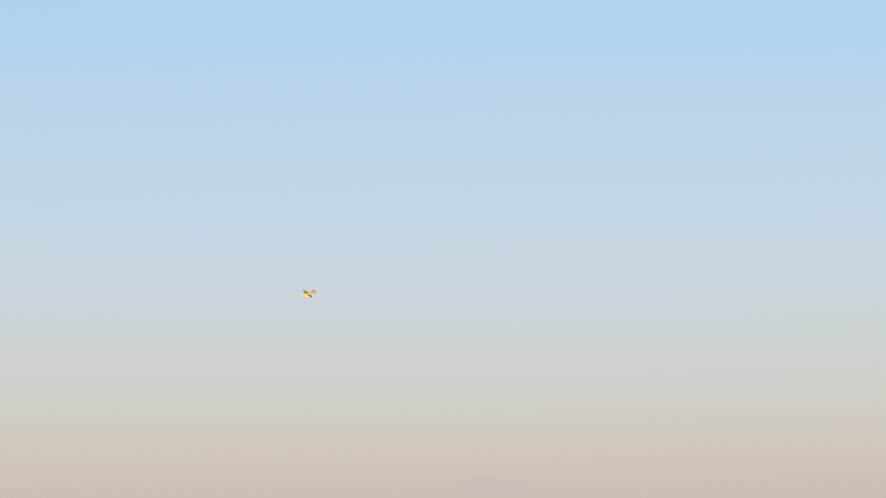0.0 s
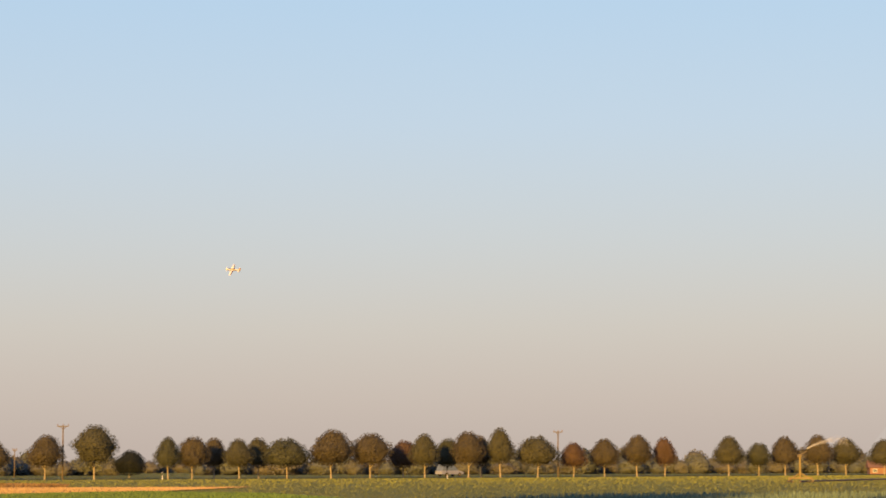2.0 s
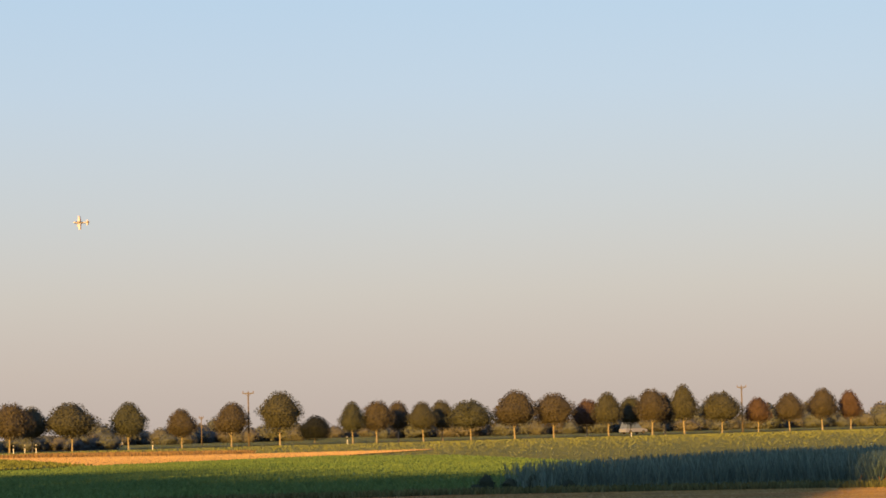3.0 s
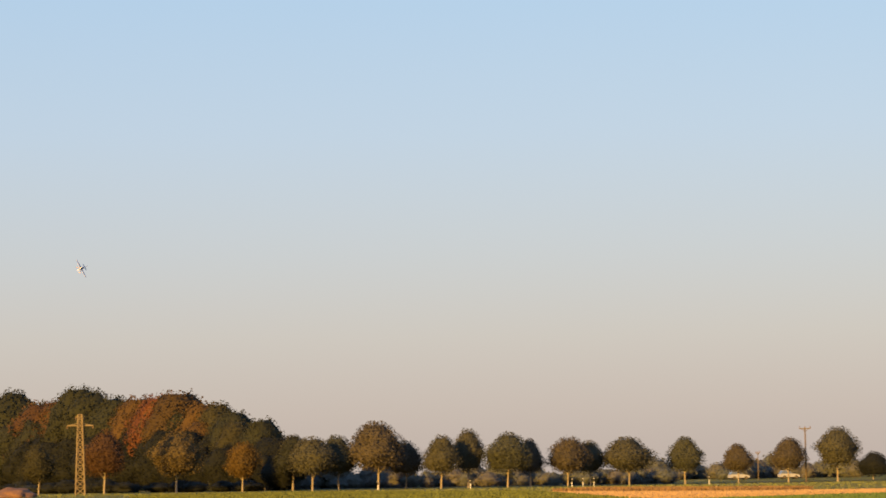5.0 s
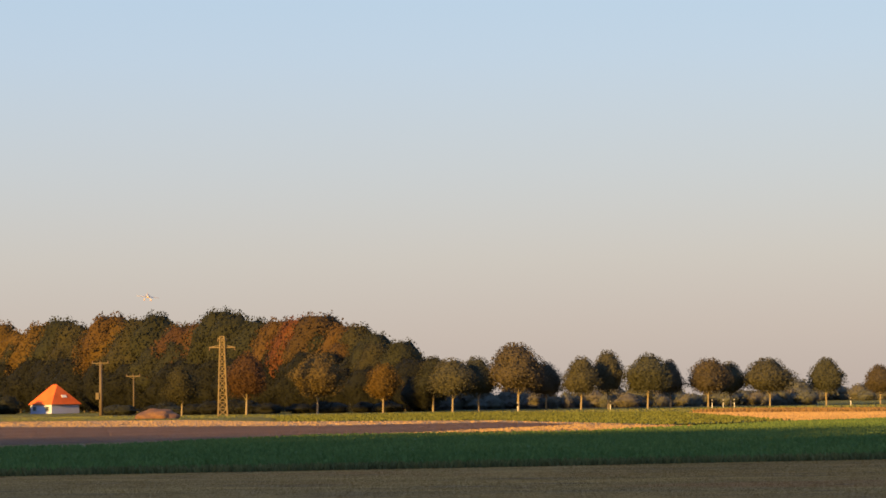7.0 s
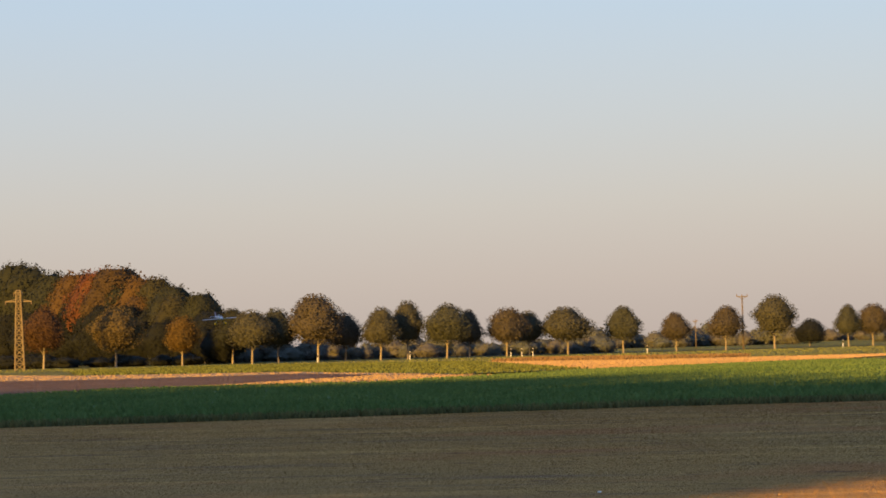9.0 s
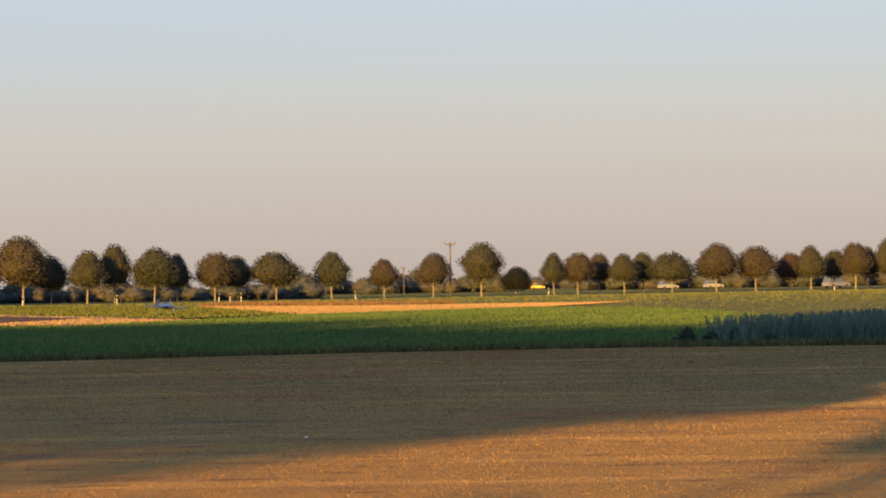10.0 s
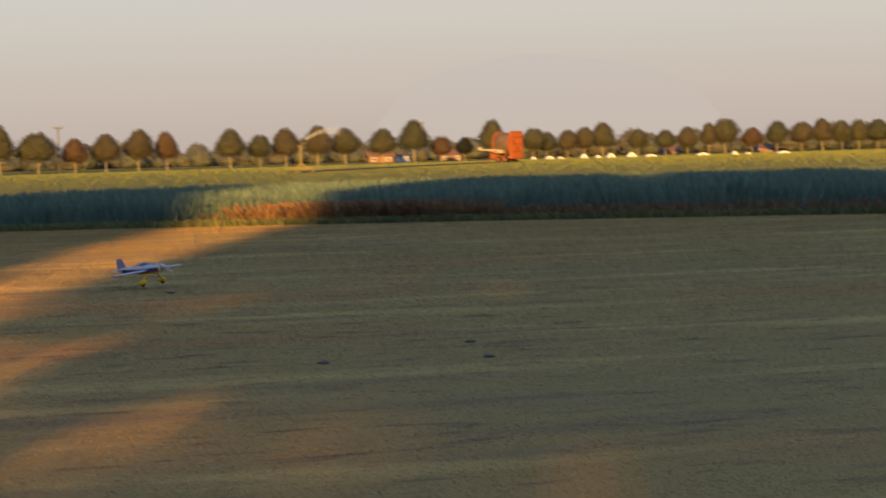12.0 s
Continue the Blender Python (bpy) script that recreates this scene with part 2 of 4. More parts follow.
def inside(px, py, pts):
    ok = np.zeros(len(px), bool)
    for (x0, y0), (x1, y1) in zip(pts, pts[1:] + pts[:1]):
        if y0 != y1:
            ok ^= ((y0 > py) != (y1 > py)) & (px < (x1 - x0) * (py - y0) / (y1 - y0) + x0)
    return ok


def scatter(rng, pts, count):
    a = np.array(pts)
    lo, hi = a.min(0), a.max(0)
    x, y = rng.uniform(lo[0], hi[0], count), rng.uniform(lo[1], hi[1], count)
    k = inside(x, y, pts)
    return x[k], y[k]


def blades(name, xs, ys, zs, height, width, lean, mat, rng, label, category, tri=False, nap=math.pi):
    """Upright tapered leaves, of two triangles or one, in one sheet of stuff; a small nap lays them one way, as a mower does."""
    n = len(xs)
    a = rng.uniform(-nap, nap, n) - 0.38
    h = height * rng.uniform(0.55, 1.25, n)
    w = width * rng.uniform(0.6, 1.4, n)
    la = rng.uniform(0, 2 * math.pi, n)
    ll = lean * h * rng.uniform(0.2, 1.0, n)
    dx, dy = np.cos(a) * w / 2, np.sin(a) * w / 2
    tx, ty = np.cos(la) * ll, np.sin(la) * ll
    v = np.empty((n, 4, 3))
    v[:, 0] = np.stack([xs - dx, ys - dy, zs], 1)
    v[:, 1] = np.stack([xs + dx, ys + dy, zs], 1)
    v[:, 2] = np.stack([xs + dx * 0.5 + tx, ys + dy * 0.5 + ty, zs + h], 1)
    v[:, 3] = np.stack([xs - dx * 0.5 + tx, ys - dy * 0.5 + ty, zs + h * 0.9], 1)
    me = bpy.data.meshes.new(name)
    if tri:
        v = v[:, :3]
    c = v.shape[1]
    me.from_pydata(v.reshape(-1, 3).tolist(), [], np.arange(c * n).reshape(-1, c).tolist())
    me.materials.append(mat)
    return tagged(new(name, me), label, category, kind="stuff")


# ---- the ground and the fields ----
EDGE = [(-70, 34), (-40, 46), (-22, 54.5), (-11, 58.5), (-4, 61.5), (3, 62.5), (11, 60.5), (18.7, 57), (26.5, 52), (45, 40), (70, 20)]
bm = bmesh.new()
bmesh.ops.create_circle(bm, cap_ends=True, segments=96, radius=4800)
tagged(new("ground", mesh_of("ground", bm, M_GROUND)), "wide yellow-green meadow reaching the horizon", "meadow", kind="structure")
STRIP = [(-70, -40), (70, -40)] + EDGE[::-1]
sheet("airfield_strip", STRIP, 0.02, M_STRIP, "mown dry brownish grass strip crossed by long evening shadows", "grass strip")
GREEN = EDGE[:6] + [(9, 70), (11, 84), (12, 110), (8, 155), (0.6, 168), (-12.6, 145), (-20, 114), (-32, 112), (-34, 90), (-75, 62)]
sheet("green_field", GREEN, 0.03, M_GREEN, "dark green low crop field beside the mown strip", "field")
PALE_NEAR = [(-34, 90), (-32, 112), (-20, 114), (-16, 128), (-25, 141), (-28, 118), (-32, 104), (-37, 96), (-75, 66), (-75, 62)]
sheet("stubble_band", PALE_NEAR, 0.05, M_STUBBLE, "pale orange stubble band between green crop and ploughed soil", "stubble field")
PLOUGH = [(-37, 96), (-32, 104), (-28, 118), (-25, 141), (-33, 158), (-42, 150), (-61, 160), (-120, 205), (-150, 190), (-75, 66)]
sheet("ploughed_field", PLOUGH, 0.06, M_PLOUGH, "mauve-brown ploughed soil wedge", "ploughed field")
PALE_UP = [(-25, 141), (-16, 128), (-19, 133), (-36, 170), (-55, 182), (-72, 210), (-140, 245), (-150, 215), (-120, 205), (-61, 160), (-42, 150), (-33, 158)]
sheet("stubble_strip", PALE_UP, 0.07, M_STUBBLE, "pale sandy stubble strip behind the ploughed soil", "stubble field")
MUSTARD = [(-13, 142), (-19, 133), (-36, 170), (-55, 182), (-72, 235), (-60, 257), (-31, 225)]
sheet("cover_crop_field", MUSTARD, 0.08, M_MUSTARD, "bright green leafy cover crop strip in evening sun", "field")
PALE_BIG = [(-12.6, 145), (-13, 142), (-31, 226), (-13, 204), (9, 204), (0.6, 168)]
sheet("stubble_field", PALE_BIG, 0.05, M_STUBBLE, "pale orange harvested stubble field lit by low sun", "stubble field")
ROAD = [(-260, 305), (-120, 306), (-40, 334), (20, 369), (75, 408), (130, 453), (190, 500), (300, 580), (520, 740), (516, 746), (296, 586), (186, 506), (126, 459), (71, 414), (17, 375), (-42, 340), (-121, 312), (-260, 311)]
sheet("road", ROAD, 0.06, M_ROAD, "narrow grey country road behind the avenue trees", "road")

# the distant spoil hill, its haze painted as a sky-coloured glow
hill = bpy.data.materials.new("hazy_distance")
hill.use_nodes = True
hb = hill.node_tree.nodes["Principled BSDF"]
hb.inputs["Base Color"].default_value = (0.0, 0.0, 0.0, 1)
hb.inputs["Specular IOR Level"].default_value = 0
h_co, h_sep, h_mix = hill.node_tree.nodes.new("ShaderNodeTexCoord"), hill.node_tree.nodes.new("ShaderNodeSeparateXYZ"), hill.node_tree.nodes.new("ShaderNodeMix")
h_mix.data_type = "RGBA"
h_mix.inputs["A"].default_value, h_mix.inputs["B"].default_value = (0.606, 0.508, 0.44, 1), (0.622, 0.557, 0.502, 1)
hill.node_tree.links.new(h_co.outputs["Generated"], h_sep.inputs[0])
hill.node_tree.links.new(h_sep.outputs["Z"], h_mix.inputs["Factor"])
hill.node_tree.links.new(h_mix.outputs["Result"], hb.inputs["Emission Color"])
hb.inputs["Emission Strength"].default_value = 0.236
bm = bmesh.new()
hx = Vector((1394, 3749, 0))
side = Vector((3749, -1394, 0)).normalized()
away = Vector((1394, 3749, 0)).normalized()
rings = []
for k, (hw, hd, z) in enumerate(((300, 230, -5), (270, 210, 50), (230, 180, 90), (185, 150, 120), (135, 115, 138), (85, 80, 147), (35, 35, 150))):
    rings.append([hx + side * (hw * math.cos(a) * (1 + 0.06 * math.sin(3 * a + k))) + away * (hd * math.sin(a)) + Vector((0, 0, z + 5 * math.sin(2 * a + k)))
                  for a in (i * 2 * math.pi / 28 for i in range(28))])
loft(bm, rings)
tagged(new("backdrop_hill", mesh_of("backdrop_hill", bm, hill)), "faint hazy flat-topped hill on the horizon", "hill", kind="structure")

# ---- crop and grass stuff ----
rng = np.random.default_rng(7)
az_, r_ = np.radians(rng.uniform(-32, 27, 560000)), rng.uniform(11, 68, 560000)
gx, gy = -r_ * np.sin(az_), r_ * np.cos(az_)
on = inside(gx, gy, STRIP)
gx, gy = gx[on], gy[on]
patch = np.array([noise.noise((x * 0.22, y * 0.10, 0.0)) + 0.5 * noise.noise((x * 0.9, y * 0.4, 3.0)) for x, y in zip(gx, gy)])
keep = rng.uniform(-1.3, 0.0, len(gx)) < patch
gx, gy = gx[keep], gy[keep]
blades("mown_grass", gx, gy, np.full(len(gx), 0.018), np.interp(gy, [12, 30, 60], [0.008, 0.011, 0.015]), np.interp(gy, [12, 30, 60], [0.010, 0.018, 0.036]), 0.5, M_BLADE, rng, "short dry mown grass in tufts", "grass", True, 1.1)
# greener longer margin at the strip's far edge
ex, ey = [], []
for (x0, y0), (x1, y1) in zip(EDGE[1:], EDGE[2:-1]):
    k = int(math.hypot(x1 - x0, y1 - y0) * 220)
    u = rng.uniform(0, 1, k)
    ex.append(x0 + (x1 - x0) * u + rng.normal(0, 0.1, k))
    ey.append(y0 + (y1 - y0) * u + np.abs(rng.normal(0, 0.8, k)) - 0.5)
ex, ey = np.concatenate(ex), np.concatenate(ey)
blades("margin_grass", ex, ey, np.full(len(ex), 0.02), 0.15, 0.05, 0.7, M_MARGIN, rng, "ragged green grass margin along the mown strip", "grass")
# low leafy crop
LOW = [(-34, 50), (-22, 55.5), (-11, 59.5), (-4, 62.5), (3, 63.5), (8.5, 70), (10.5, 84), (11.5, 110), (8, 150), (0, 166), (-12.6, 144), (-20, 113), (-32, 111), (-34, 90), (-60, 68)]
cx, cy = scatter(rng, LOW, 190000)
blades("leafy_crop", cx, cy, np.full(len(cx), 0.03), np.interp(cy, [58, 76, 110], [0.20, 0.13, 0.10]), 0.085, 0.8, M_LEAFCROP, rng, "low dark green leaf crop in dense rows", "crop")
for nm, poly, z in (("stubble_stalks", PALE_NEAR, 0.05), ("stubble_stalks", PALE_UP, 0.07), ("stubble_stalks", PALE_BIG, 0.05)):
    px_, py_ = scatter(rng, poly, 60000)
    blades(nm, px_, py_, np.full(len(px_), z), 0.035, 0.2, 0.6, M_STUBBLE, rng, "short pale cut stubble stalks", "stubble", True)
mx, my = scatter(rng, MUSTARD, 60000)
blades("cover_crop", mx, my, np.full(len(mx), 0.08), 0.12, 0.11, 0.8, M_MUSTARD, rng, "bright green flowering cover crop", "crop")
# tall crop with its front edge along the strip
TALL = [(4.5, 66.5), (11, 63.2), (18.7, 58.8), (26.5, 53.2), (45, 41), (58, 60), (48, 80), (30, 86), (14, 80), (6, 70)]
tx, ty = scatter(rng, TALL, 270000)
th = np.clip((tx - 3.5) / 9.0, 0.45, 1.0)
blades("tall_crop", tx, ty, np.full(len(tx), 0.02), 0.68 * (0.8 + 0.2 * th), 0.022, 0.4, M_TALLCROP, rng, "waist-high grey-green leafy crop with ragged top", "crop")
wx = np.concatenate([rng.normal(c, s, k) for c, s, k in ((17.1, 1.2, 3600), (22, 2.5, 1400), (29, 3, 1200))])
wy = np.interp(wx, [p[0] for p in EDGE], [p[1] for p in EDGE]) + rng.uniform(0.6, 2.2, len(wx))
blades("dry_weed_fringe", wx, wy, np.full(len(wx), 0.02), np.where(np.abs(wx - 17.1) < 3, 0.44, 0.3), 0.045, 1.0, M_DRYWEED, rng, "rusty dry weeds fringing the tall crop", "weeds")
sx = np.concatenate([rng.normal(c, 0.25, 60) for c in (5.3, 22.4, 25.1, 25.7, 29.0)])
sy = np.interp(sx, [p[0] for p in EDGE], [p[1] for p in EDGE]) + rng.uniform(1.5, 3.5, len(sx))
blades("tall_weeds", sx, sy, np.full(len(sx), 0.02), np.where(sx < 8, 0.42, 0.85), 0.07, 0.25, M_TALLCROP, rng, "single tall dark weeds above the crop", "weeds")
ox, oy = scatter(rng, [(-30, 228), (-13, 206), (-6, 209), (-6, 216), (-28, 246)], 16000)
blades("tall_dry_grass", ox, oy, np.full(len(ox), 0.02), 0.27, 0.09, 0.9, M_DRYGRASS, rng, "tall orange dry grass strip by the stubble", "grass")

FAR_MEADOW = [(6, 72), (14, 82), (30, 88), (48, 82), (110, 190), (300, 470), (270, 505), (130, 435), (50, 360), (-8, 330), (-60, 285), (-100, 290), (-200, 395), (-240, 380), (-140, 246), (-72, 238), (-31, 230), (-13, 208), (9, 206), (0.6, 169), (8, 155), (12, 110), (11, 84)]
fx, fy = scatter(rng, FAR_MEADOW, 260000)
blades("meadow_grass", fx, fy, np.full(len(fx), 0.0), np.interp(np.hypot(fx, fy), [80, 200, 400], [0.035, 0.06, 0.08]), np.interp(np.hypot(fx, fy), [80, 200, 400], [0.035, 0.10, 0.24]), 0.8, M_MEADOW, rng, "short yellow-green meadow grass in evening sun", "grass", True)

# ---- trees ----
def crown_mesh(name, seed, pointed, leaves=4200, leaf=0.125, lump=0.26, core=0.80, rim=1.12, top=0.975, rows=9, segs=14):
    """A crown one unit wide and one high, base at 0: a deep cloud of small leaves under a lobed, domed outline, round a dim inner mass."""
    r = np.random.default_rng(seed)
    off = Vector((seed * 1.7, seed * 0.9, 0))
    lean = Vector((r.uniform(-0.05, 0.05), r.uniform(-0.05, 0.05), 0))

    def radius(u):
        base = math.sin(math.pi * min(1, max(0, u)) ** 0.76) ** 0.58
        return 0.5 * base * (1 - 0.5 * max(0, u - 0.34) if pointed else 1 - 0.12 * max(0, u - 0.5))

    def skin(u, a, swell):
        p = Vector((math.cos(a), math.sin(a), u * 2.2))
        bulge = 1 + lump * (noise.noise(p * 1.2 + off) + 0.9 * noise.noise(p * 2.3 + off) + 0.5 * noise.noise(p * 5.0 + off))
        q = radius(u) * bulge * swell
        z = 0.5 + (u - 0.5) * (0.97 + 0.4 * lump * noise.noise(Vector((math.cos(a) * 1.4, math.sin(a) * 1.4, u * 1.5)) + off)) * (0.5 + 0.5 * swell)
        return Vector((q * math.cos(a), q * math.sin(a), z)) + lean * u

    vs, fs = [], []
    for k in range(rows + 1):
        u = 0.06 + 0.86 * k / rows
        vs += [tuple(skin(u, 2 * math.pi * i / segs, core)) for i in range(segs)]
    for k in range(rows):
        fs += [(k * segs + i, k * segs + (i + 1) % segs, (k + 1) * segs + (i + 1) % segs, (k + 1) * segs + i) for i in range(segs)]
    fs += [tuple(range(segs))[::-1], tuple(range(rows * segs, (rows + 1) * segs))]
    inner = len(fs)
    while len(fs) < inner + leaves:
        u, a = r.uniform(0.0, 1.0), r.uniform(0, 2 * math.pi)
        if r.uniform(0, 0.5) > radius(u) + 0.05 or u > top:
            continue
        deep = r.uniform(core, min(1.05, rim + 0.01)) if r.uniform() < 0.9 else r.uniform(0.98, rim)
        c = skin(u, a, deep)
        n = Vector((math.cos(a), math.sin(a), 1.5 * (u - 0.4))).normalized()
        n = (n + 0.55 * Vector(r.normal(0, 1, 3))).normalized()
        t = n.orthogonal().normalized() * (leaf / 7 * r.uniform(0.55, 1.25))
        b = n.cross(t) * r.uniform(0.6, 1.0)
        i = len(vs)
        vs += [tuple(c - t), tuple(c + b), tuple(c + t), tuple(c - b)]
        fs.append((i, i + 1, i + 2, i + 3))
    me = bpy.data.meshes.new(name)
    me.from_pydata(vs, [], fs)
    me.polygons.foreach_set("use_smooth", [k < inner for k in range(len(fs))])
    me.materials.append(M_LEAF)
    return me


def trunk_mesh(name, seed):
    """Tapered trunk and limbs for a tree one unit high."""
    r = random.Random(seed)
    bm = bmesh.new()
    p, rad = Vector((0, 0, -0.02)), 0.022
    for k in range(5):
        q = p + Vector((r.uniform(-0.008, 0.008), r.uniform(-0.008, 0.008), 0.12))
        tube(bm, p, q, rad, rad * 0.84, 7)
        p, rad = q, rad * 0.84
        if k >= 1:
            for j in range(2):
                a = r.uniform(0, 6.28)
                tube(bm, p, p + Vector((math.cos(a) * 0.13, math.sin(a) * 0.13, 0.14)), rad * 0.6, rad * 0.2, 5)
    return mesh_of(name, bm, M_BARK)


CROWNS = [crown_mesh("crown", 11 + k, k % 3 == 1) for k in range(9)]
LIGHT_CROWNS = [crown_mesh("crown", 31 + k, k == 2, 4000, 0.10, 0.34, 0.86, 1.0, 0.95) for k in range(6)]
HEDGES = [crown_mesh("foliage", 51 + k, False, 620, 0.26, 0.4) for k in range(5)]
TRUNKS = [trunk_mesh("trunk", 5 + k) for k in range(4)]
OLIVE, BROWN, GREENISH, RED, GOLD, RUST, DEEP = (0.061, 0.064, 0.047), (0.067, 0.061, 0.048), (0.052, 0.059, 0.045), (0.08, 0.056, 0.046), (0.085, 0.058, 0.018), (0.06, 0.036, 0.021), (0.025, 0.03, 0.024)


def tree(x, y, height, width, colour, label, group, k, bare=0.27, name="avenue_tree", slim=1.0):
    t = thing(name, label, "tree", (x, y, 0), (k * 77) % 360, group)
    tr = new("trunk", TRUNKS[k % len(TRUNKS)])
    tr.parent, tr.scale = t, (height * 0.9 * slim, height * 0.9 * slim, height)
    pool = CROWNS if name in ("avenue_tree", "belt_tree") else LIGHT_CROWNS
    cr = new("crown", pool[k % len(pool)])
    cr.parent = t
    cr.location = (0, 0, height * bare * 0.9)
    cr.scale = (width * 1.06, width * 1.06, height * (1.02 - bare * 0.9))
    cr.color = (*colour, 1)
    return t


def avenue(rows, first):
    for k, (x, y, h, w) in enumerate(rows):
        i = first + k
        c = (OLIVE, BROWN, GREENISH, OLIVE, BROWN)[i * 7 % 5]
        lab = "round-crowned avenue tree with olive-brown autumn leaves by the road"
        if i in (24, 31, 34, 42, 55):
            c, lab = RED, "small avenue tree with reddish autumn leaves by the road"
        elif h < 5:
            c, lab = (0.015, 0.019, 0.02), "low dark bushy tree behind the avenue"
        # the trees with peaked crowns
        shape = 9 * i + (1, 4, 7)[i % 3] if i in (11, 12, 29) or (31 <= i < 42 and i != 36) else i
        tree(x, y, h, w, c, lab, "avenue trees along the road", shape, 0.27 if h > 4.6 else 0.08)


avenue([(-67.4, 294.6, 6.6, 5.4), (-65.3, 299.6, 6.8, 5.2), (-60.3, 299.2, 8.4, 6.5), (-58.0, 305.1, 6.1, 4.2), (-53.3, 303.4, 6.7, 4.6), (-50.9, 309.0, 7.4, 4.0),
        (-45.9, 308.8, 6.9, 5.6), (-43.8, 313.9, 6.2, 3.6), (-39.2, 315.2, 6.3, 5.1), (-37.0, 320.5, 5.9, 3.7), (-32.1, 321.6, 6.3, 6.9), (-25.4, 327.3, 6.3, 4.6),
        (-18.8, 332.3, 5.3, 4.1), (-12.5, 336.8, 6.1, 4.9), (-6.1, 341.1, 7.4, 5.4)], 0)
avenue([(-1.6, 384.1, 4.3, 4.7), (3.8, 346.9, 5.9, 3.7), (7.1, 348.4, 5.9, 4.4), (10.4, 356.5, 5.9, 3.3), (13.7, 351.4, 5.7, 4.0), (16.7, 358.8, 5.9, 3.6),
        (20.5, 354.3, 5.8, 6.4), (26.9, 356.9, 7.1, 6.4), (32.7, 359.7, 6.5, 5.7), (38.7, 371.4, 5.6, 4.6), (41.3, 365.9, 6.6, 4.3), (46.0, 377.5, 6.0, 3.9),
        (48.3, 370.6, 7.0, 4.6), (51.2, 377.8, 6.4, 3.4), (53.6, 374.1, 7.6, 4.2), (59.9, 378.1, 6.4, 6.0)], 15)
avenue([(66.3, 383.3, 5.5, 4.2), (72.3, 389.3, 6.1, 4.9), (78.6, 395.2, 6.8, 5.0), (84.2, 400.4, 6.5, 3.9), (97.5, 411.9, 6.8, 5.2), (103.9, 417.1, 5.7, 4.1),
        (109.7, 421.8, 6.9, 5.1), (116.9, 427.3, 7.2, 5.0), (123.3, 432.0, 6.7, 5.6), (132.1, 438.3, 6.6, 5.4), (139.8, 443.5, 8.1, 6.1), (146.7, 448.9, 4.7, 4.0),
        (153.2, 453.9, 4.7, 3.2), (160.7, 459.4, 8.0, 4.9), (172.2, 467.6, 6.3, 5.0), (175.9, 470.0, 5.5, 4.5), (181.9, 474.0, 5.8, 4.3)], 31)
avenue([(186.8, 477.1, 6.4, 4.4), (192.1, 480.5, 7.4, 5.2), (202.4, 486.4, 5.7, 4.3), (210.3, 490.6, 5.5, 4.3), (216.9, 494.0, 6.1, 4.4), (223.4, 497.2, 6.9, 3.7),
        (228.2, 499.5, 7.8, 6.2), (236.4, 503.3, 5.7, 5.3), (244.1, 506.8, 7.1, 4.8), (251.8, 510.1, 6.8, 5.4), (258.2, 512.7, 7.6, 4.9), (264.4, 515.2, 6.9, 5.2),
        (269.7, 517.2, 7.1, 4.7), (276.0, 519.6, 7.1, 6.6), (290, 526, 7.0, 5.0), (306, 534, 6.4, 5.5)], 48)

# the autumn wood: crest runs from the avenue's end to the house and beyond
CREST = [(-79.4, 320.3, 9.8), (-86.4, 334.0, 13.2), (-97.1, 346.6, 14.8), (-109.1, 364.0, 16.0), (-129.1, 389.1, 17.0), (-147.8, 414.4, 17.7), (-171.3, 448.4, 18.6), (-190.9, 472.9, 18.6), (-211.5, 496.9, 19.2), (-230.5, 510.3, 21.6), (-262, 535, 22)]
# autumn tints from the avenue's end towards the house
# near-black leaf tint that paints in the shade at the wood's foot
SHADE_SHRUB = (0.013, 0.016, 0.014)
UMBER = (0.056, 0.04, 0.02)
PINE, MOSS = (0.026, 0.031, 0.021), (0.037, 0.038, 0.022)
OCHRE, FLAME = (0.072, 0.047, 0.019), (0.105, 0.045, 0.023)
# tints of the crest from the avenue's end to beyond the house: bearing to the left, tints
WOOD_TINTS = ((14.9, (MOSS, PINE)), (15.9, (OCHRE, UMBER)), (16.7, (FLAME, FLAME, RUST)), (17.3, (UMBER, OCHRE)), (18.2, (MOSS, PINE)), (18.9, (RUST, UMBER)), (19.9, (PINE, MOSS)),
              (21.0, (OCHRE, GOLD)), (21.9, (MOSS, PINE)), (24.0, (GOLD, GOLD, OCHRE)), (90, (MOSS, GOLD)))
WOOD_LABELS = {PINE: "dark olive-green woodland tree", DEEP: "dark green woodland tree", RUST: "rust-red autumn woodland tree", FLAME: "bright orange-red autumn woodland tree", OCHRE: "orange-brown autumn woodland tree", GOLD: "golden autumn woodland tree"}
wr = random.Random(4)
i = 0
